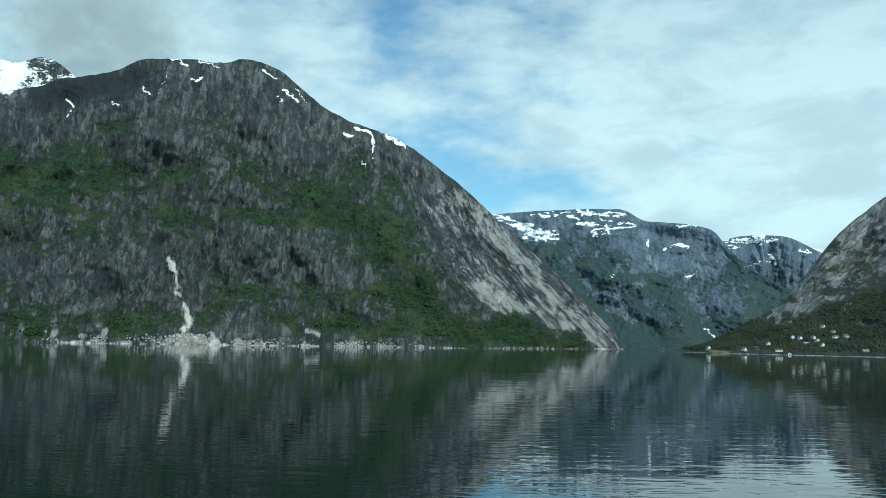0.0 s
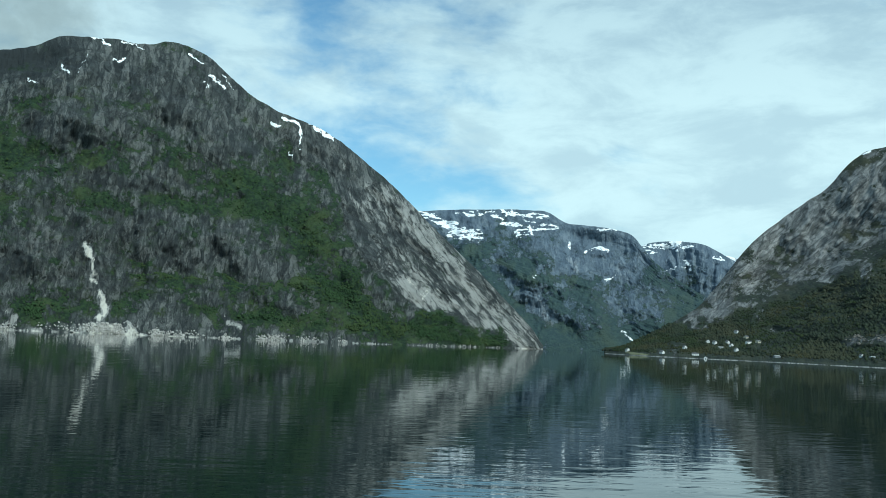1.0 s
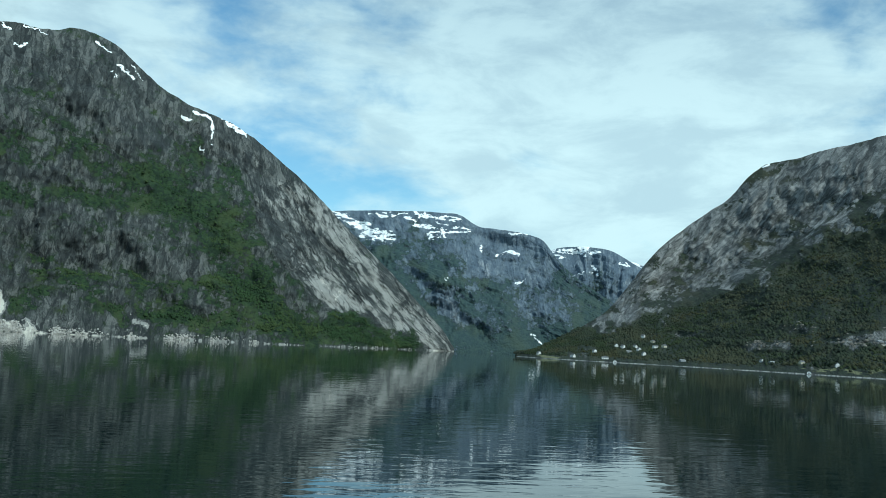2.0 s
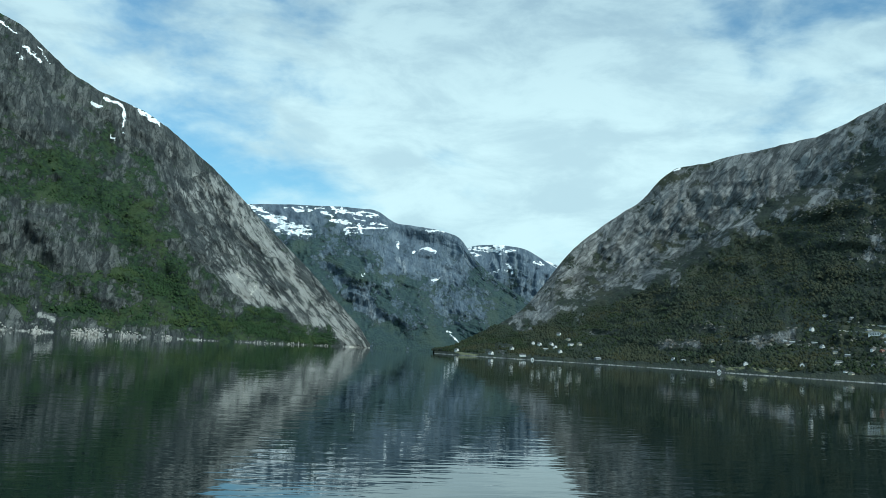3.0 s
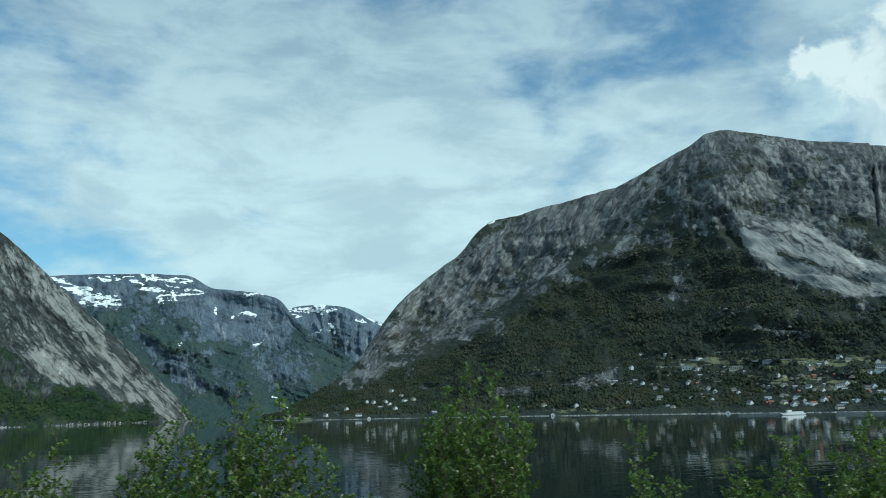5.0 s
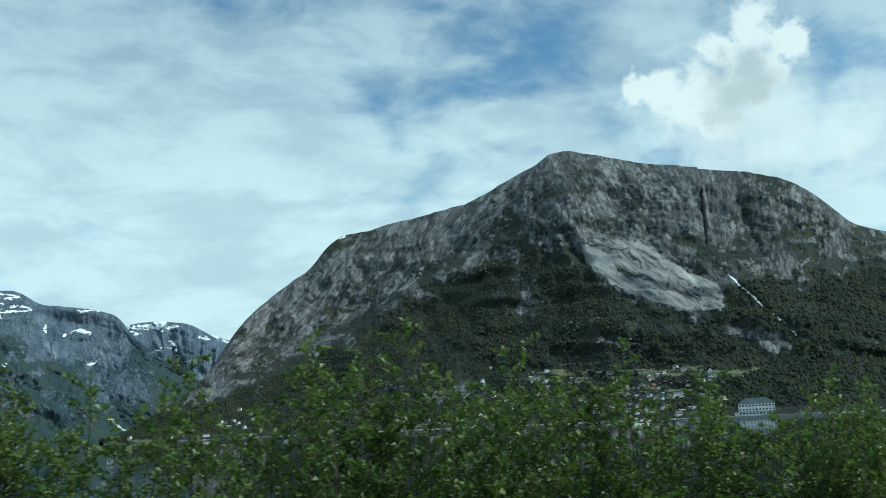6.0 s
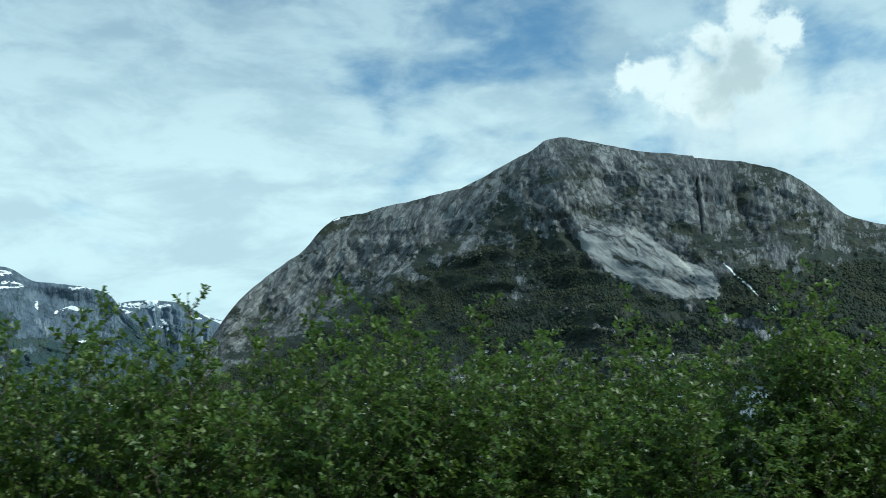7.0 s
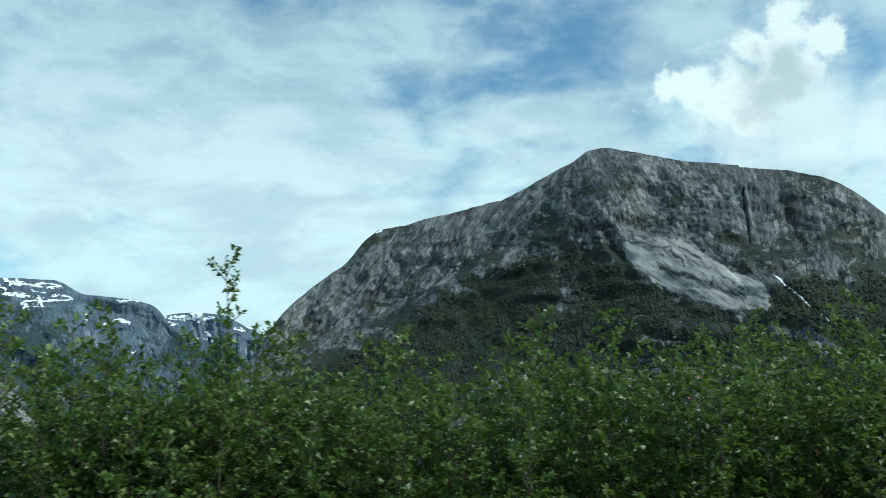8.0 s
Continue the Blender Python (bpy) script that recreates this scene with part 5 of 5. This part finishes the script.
def make_ferry():
    """A small white ferry: hull, deckhouse, wheelhouse, funnel and mast."""
    ferry = new("ferry")
    part("hull", solid("hull", [(-15, -0.6), (13, -0.6), (17.5, 2.6), (-16, 2.2)], -3.4, 3.4), WHITE, ferry)
    part("waterline", solid("waterline", [(-15.1, -0.5), (13.2, -0.5), (14.2, 0.45), (-15.3, 0.45)], -3.46, 3.46), HULL, ferry, "dark painted waterline")
    house = part("deckhouse", shape("deckhouse", [(-13, 8, -2.8, 2.8, 2.2, 4.8)]), WHITE, ferry)
    pane = shape("window", [(-0.7, 0.7, -0.05, 0.05, 0, 1.0)])
    for j in range(9):
        ob = part("window", pane, DARK, house)
        ob.location = (-11.5 + 2.2 * j, -2.84, 3.2)
    bridge = part("wheelhouse", shape("wheelhouse", [(2, 7.5, -2.3, 2.3, 4.8, 7.2)]), WHITE, ferry)
    part("window", shape("window", [(2.6, 7.0, -2.36, -2.26, 5.8, 6.7)]), DARK, bridge)
    part("funnel", shape("funnel", [(-4, -2, -0.9, 0.9, 4.8, 7.4)]), HULL, ferry)
    part("mast", shape("mast", [(4.4, 4.6, -0.1, 0.1, 7.2, 11.5)]), GREY, ferry)
    return tagged(ferry, "white passenger ferry moored at the village quay", "ferry")


ferry = make_ferry()
m = afloat(50.3, 870)
ferry.matrix_world = m @ pose(0, 0, 0, 0, 0, 207)
ferry.scale = (0.72, 0.72, 0.66)


def make_boathouse():
    shed_ = new("boathouse")
    part("wall", solid("wall", [(-4, -1), (4, -1), (4, 3.2), (0, 6.0), (-4, 3.2)], -4, 4), WHITE, shed_)
    part("roof", solid("roof", [(-4.5, 2.85), (0, 6.0), (4.5, 2.85), (4.5, 3.15), (0, 6.4), (-4.5, 3.15)], -4.4, 4.4), SLATE, shed_)
    part("door", shape("door", [(-1.2, 1.2, -4.1, -4.02, -0.2, 2.2)]), GREY, shed_, "grey boat door")
    return tagged(shed_, "white boathouse at the water's edge", "boathouse", "boathouses")


first = make_boathouse()
first.matrix_world = set_down(first, EYES, 35.88, -0.42)[1]
first.scale = (0.7, 0.7, 0.7)
for eye, az, el in ((WEST, 23.25, -0.36), (EYES, 46.6, -0.55)):
    copy_thing(first, set_down(first, eye, az, el)[1])


def quay(name, az0, az1, d0, d1, deep, tall, label):
    a, b = EYES + bearing(az0) * d0, EYES + bearing(az1) * d1
    along = (b - a).normalized()
    long = (b - a).length
    body = new(name)
    bm_parts = [("deck", [(0, long, 0, deep, tall - 0.5, tall)]), ("wall", [(0.3, long - 0.3, 0.3, deep, -3, tall - 0.5)])]
    for part_name, boxes in bm_parts:
        part(part_name, shape(part_name, boxes), CONCRETE, body)
    body.matrix_world = Matrix.Translation((a.x, a.y, 0)) @ pose(0, 0, 0, 0, 0, math.degrees(math.atan2(along.y, along.x)))
    return tagged(body, label, "quay")


quay("quay", 61.5, 53.0, 800, 862, 9, 2.0, "pale concrete quay along the village shore")
quay("pier", 50.2, 47.4, 890, 930, 5, 1.6, "low concrete pier beside the ferry")

PALE_WALL = plain_material("pale_masonry", (0.38, 0.37, 0.34), (0.62, 0.61, 0.57), 0.08, 0.9, 0.5)


def terrace_wall(az0, az1, el0, el1, tall):
    """A low masonry wall that follows the hillside, with a coping a little wider than its face."""
    spots = []
    for k in range(15):
        u = k / 14
        spots.append(dome.meet(EYES, az0 + (az1 - az0) * u, el0 + (el1 - el0) * u))
    line_ = [sum((spots[min(max(k + j, 0), 14)] for j in (-2, -1, 0, 1, 2)), Vector()) / 5 for k in range(15)]
    bm = bmesh.new()
    rings = []
    for k, p in enumerate(line_):
        out = Vector((EYES.x - p.x, EYES.y - p.y, 0)).normalized()
        h = tall * (0.75 + 0.5 * noise.noise((p.x * 0.03, p.y * 0.03, 1.0)))
        outline = ((0.3, -2.0), (0.25, h), (0.42, h), (0.42, h + 0.2), (-0.42, h + 0.2), (-0.42, -2.0))
        rings.append([bm.verts.new(p + out * a + Vector((0, 0, b))) for a, b in outline])
    for a, b in zip(rings, rings[1:]):
        for i in range(6):
            j = (i + 1) % 6
            bm.faces.new((a[i], a[j], b[j], b[i]))
    bm.faces.new(rings[0])
    bm.faces.new(rings[-1][::-1])
    bmesh.ops.recalc_face_normals(bm, faces=bm.faces)
    mesh = bpy.data.meshes.new("terrace_wall")
    bm.to_mesh(mesh)
    bm.free()
    mesh.materials.append(PALE_WALL)
    return tagged(new("terrace_wall", mesh), "pale masonry terrace wall along the village slope", "wall", "terrace walls")


for az0, az1, el0, el1, tall in ((41.4, 43.6, 3.00, 2.95, 1.6), (43.9, 46.0, 2.80, 2.72, 1.8), (45.6, 47.4, 3.20, 3.15, 2.2), (47.9, 50.6, 2.62, 2.55, 1.7), (50.2, 52.4, 2.40, 2.38, 1.4),
                                 (42.4, 44.2, 2.42, 2.36, 1.3), (39.0, 41.0, 1.48, 1.44, 1.1), (46.4, 48.2, 1.95, 1.90, 1.2)):
    terrace_wall(az0, az1, el0, el1, tall)

# ---------------------------------------------------------------- woods and shore stones


def clear_of_houses(base):
    """Which spots lie outside the yards, and off the open ground below each house towards the water."""
    keep = np.ones(len(base), bool)
    for x, y in YARDS:
        dx, dy = base[:, 0] - x, base[:, 1] - y
        far = math.hypot(x, y)
        ahead = -(dx * x + dy * y) / far
        aside = np.abs(dx * y - dy * x) / far
        keep &= ~((np.hypot(dx, dy) < 8.0) | ((ahead > 0) & (ahead < 15.0) & (aside < 4.5)))
    return keep


def scatter(name, slope, weight, count, low, high_, seed, mat, label, category, stone=False, flat=1.0):
    """Many small crowns or stones on a slope, joined into one mesh."""
    g = np.random.default_rng(seed)
    w = np.where(slope.V < 0.999, np.clip(weight, 0, None), 0).reshape(-1)
    at = g.choice(w.size, count, p=w / w.sum())
    flat_points = slope.points.reshape(-1, 3)
    base = flat_points[at] + g.random((count, 1)) * (flat_points[at + 1] - flat_points[at]) + np.stack([g.uniform(-5, 5, count), g.uniform(-5, 5, count), g.uniform(-0.3, 0.1, count)], 1)
    if not stone:
        base = base[clear_of_houses(base)]
        count = len(base)
    tall = g.uniform(low, high_, count) * (0.7 + 0.6 * g.random(count) ** 2)
    wide = tall * (g.uniform(0.42, 0.66, count) if not stone else flat * g.uniform(0.5, 0.9, count))
    ring, k = 3, np.arange(3)
    turn = g.uniform(0, 6.28, count)[:, None] + k * 6.2832 / ring
    points = np.zeros((count, 2 * ring + 1, 3))
    for row, (h, r) in enumerate(((0.22, 1.0), (0.62, 0.78)) if not stone else ((0.1, 1.0), (0.7, 0.75))):
        rough = wide[:, None] * r * g.uniform(0.7, 1.3, (count, ring))
        points[:, row * ring:(row + 1) * ring, 0] = np.cos(turn + row * 0.7) * rough
        points[:, row * ring:(row + 1) * ring, 1] = np.sin(turn + row * 0.7) * rough
        points[:, row * ring:(row + 1) * ring, 2] = tall[:, None] * (h + g.uniform(-0.08, 0.08, (count, ring)))
    points[:, -1, 2] = tall
    points[:, :, 2] -= (0.22 * tall)[:, None]
    if flat > 1:
        points[:, :, 2] -= (0.35 * tall)[:, None]
    points += base[:, None]
    faces = []
    for j in range(ring):
        n_ = (j + 1) % ring
        faces += [(2 * ring, ring + j, ring + n_), (ring + j, j, n_), (ring + j, n_, ring + n_)]
    tri = (np.arange(count)[:, None, None] * (2 * ring + 1) + np.array(faces)[None]).reshape(-1, 3)
    mesh = bpy.data.meshes.new(name)
    mesh.vertices.add(points.size // 3)
    mesh.vertices.foreach_set("co", points.reshape(-1).astype(np.float32))
    mesh.loops.add(tri.size)
    mesh.loops.foreach_set("vertex_index", tri.reshape(-1).astype(np.int32))
    mesh.polygons.add(len(tri))
    mesh.polygons.foreach_set("loop_start", (np.arange(len(tri)) * 3).astype(np.int32))
    mesh.polygons.foreach_set("use_smooth", np.ones(len(tri), bool))
    mesh.update()
    mesh.validate()
    mesh.materials.append(mat)
    ob = new(name, mesh)
    return tagged(ob, label, category, "", "stuff")


hamlets = bumps(dome.A, dome.el, ((48, 1.2, 6.5, 1.3, 0, 0.85), (24.5, 0.5, 2.0, 0.6, 0, 0.7), (35, 0.0, 3.5, 0.3, 0, 0.7), (42, 2.6, 3.0, 0.7, 0, 0.6)))
room = np.clip(dome_woods - 0.72, 0, 0.3) * dome.R * (dome.el < 12) * (dome.A < 67) * np.clip(1 - 1.2 * hamlets, 0.08, 1) * smooth(dome.Z, 4, 14) * smooth(dome_meadow, 0.55, 0.35)
mixed = dome.patchy(70, 31)
scatter("pine_woods", dome, room * smooth(mixed, -1.2, 0.6), 24000, 3.0, 7.0, 1, PINES, "dark pine woods on the round mountain's slope", "trees")
scatter("birch_woods", dome, room * smooth(mixed, 0.6, -0.9), 15000, 2.4, 5.5, 4, SCRUB, "lighter birch scrub on the round mountain's slope", "trees")
scatter("birch_woods", high, np.clip(high_woods - 0.7, 0, 0.4) * np.exp(-high.el / 4.0), 12000, 2.4, 5.5, 2, WOODS, "green birch woods on the steep mountain's foot", "trees")
gardens = bumps(dome.A, dome.el, ((48, 1.0, 6.5, 1.1, 0, 1.0), (24.5, 0.5, 2.0, 0.6, 0, 0.6), (36, 0.2, 5.0, 0.4, 0, 0.7))) * (dome.Z > 9) * smooth(dome.patchy(40, 33), -0.3, 0.6) * smooth(dome_meadow, 0.7, 0.4)
scatter("garden_trees", dome, gardens * dome.R, 1500, 3.2, 6.5, 6, SCRUB, "leafy garden trees among the village houses", "trees")
rubble = bumps(high.A, high.el, ((-16.2, -0.1, 1.1, 0.6, 0, 1.0), (-13.0, -0.36, 1.6, 0.18, 0, 0.8), (-7.0, -0.36, 3.5, 0.16, 0, 0.8), (-20.5, -0.36, 2.5, 0.2, 0, 0.4), (-1.5, -0.36, 2.5, 0.12, 0, 0.35), (4, -0.3, 4, 0.1, 0, 0.15)))
scatter("shore_stones", high, rubble * (high.Z > -1.0) * (high.Z < 14) * smooth(high.patchy(26, 9), 0.0, 1.3), 2300, 0.7, 3.2, 3, BOULDER, "pale boulders along the far shore", "boulders", True)

knolls = bumps(dome.A, dome.el, ((36.6, 1.55, 1.8, 0.25, 0, 1.0), (31.0, 1.2, 1.6, 0.25, 0, 0.5), (42.5, 2.0, 2.0, 0.2, 0, 0.5), (47.3, 4.3, 1.6, 0.3, -0.25, 0.35), (50.5, 3.7, 1.6, 0.2, -0.2, 0.6),
                                 (45.5, 5.9, 1.0, 0.3, 0, 0.4), (39.5, 9.7, 1.2, 0.5, 0.4, 0.5), (42.0, 8.3, 1.0, 0.4, 0, 0.3), (34, 2.4, 2.0, 0.25, 0, 0.35), (47, 1.2, 5.0, 0.7, 0, 0.16)))
scatter("rock_outcrops", dome, knolls * smooth(dome.patchy(26, 35, 0.6), -0.2, 0.8), 560, 1.6, 4.8, 8, OUTCROP, "grey and rusty rock outcrops among the woods", "rocks", True, 1.5)
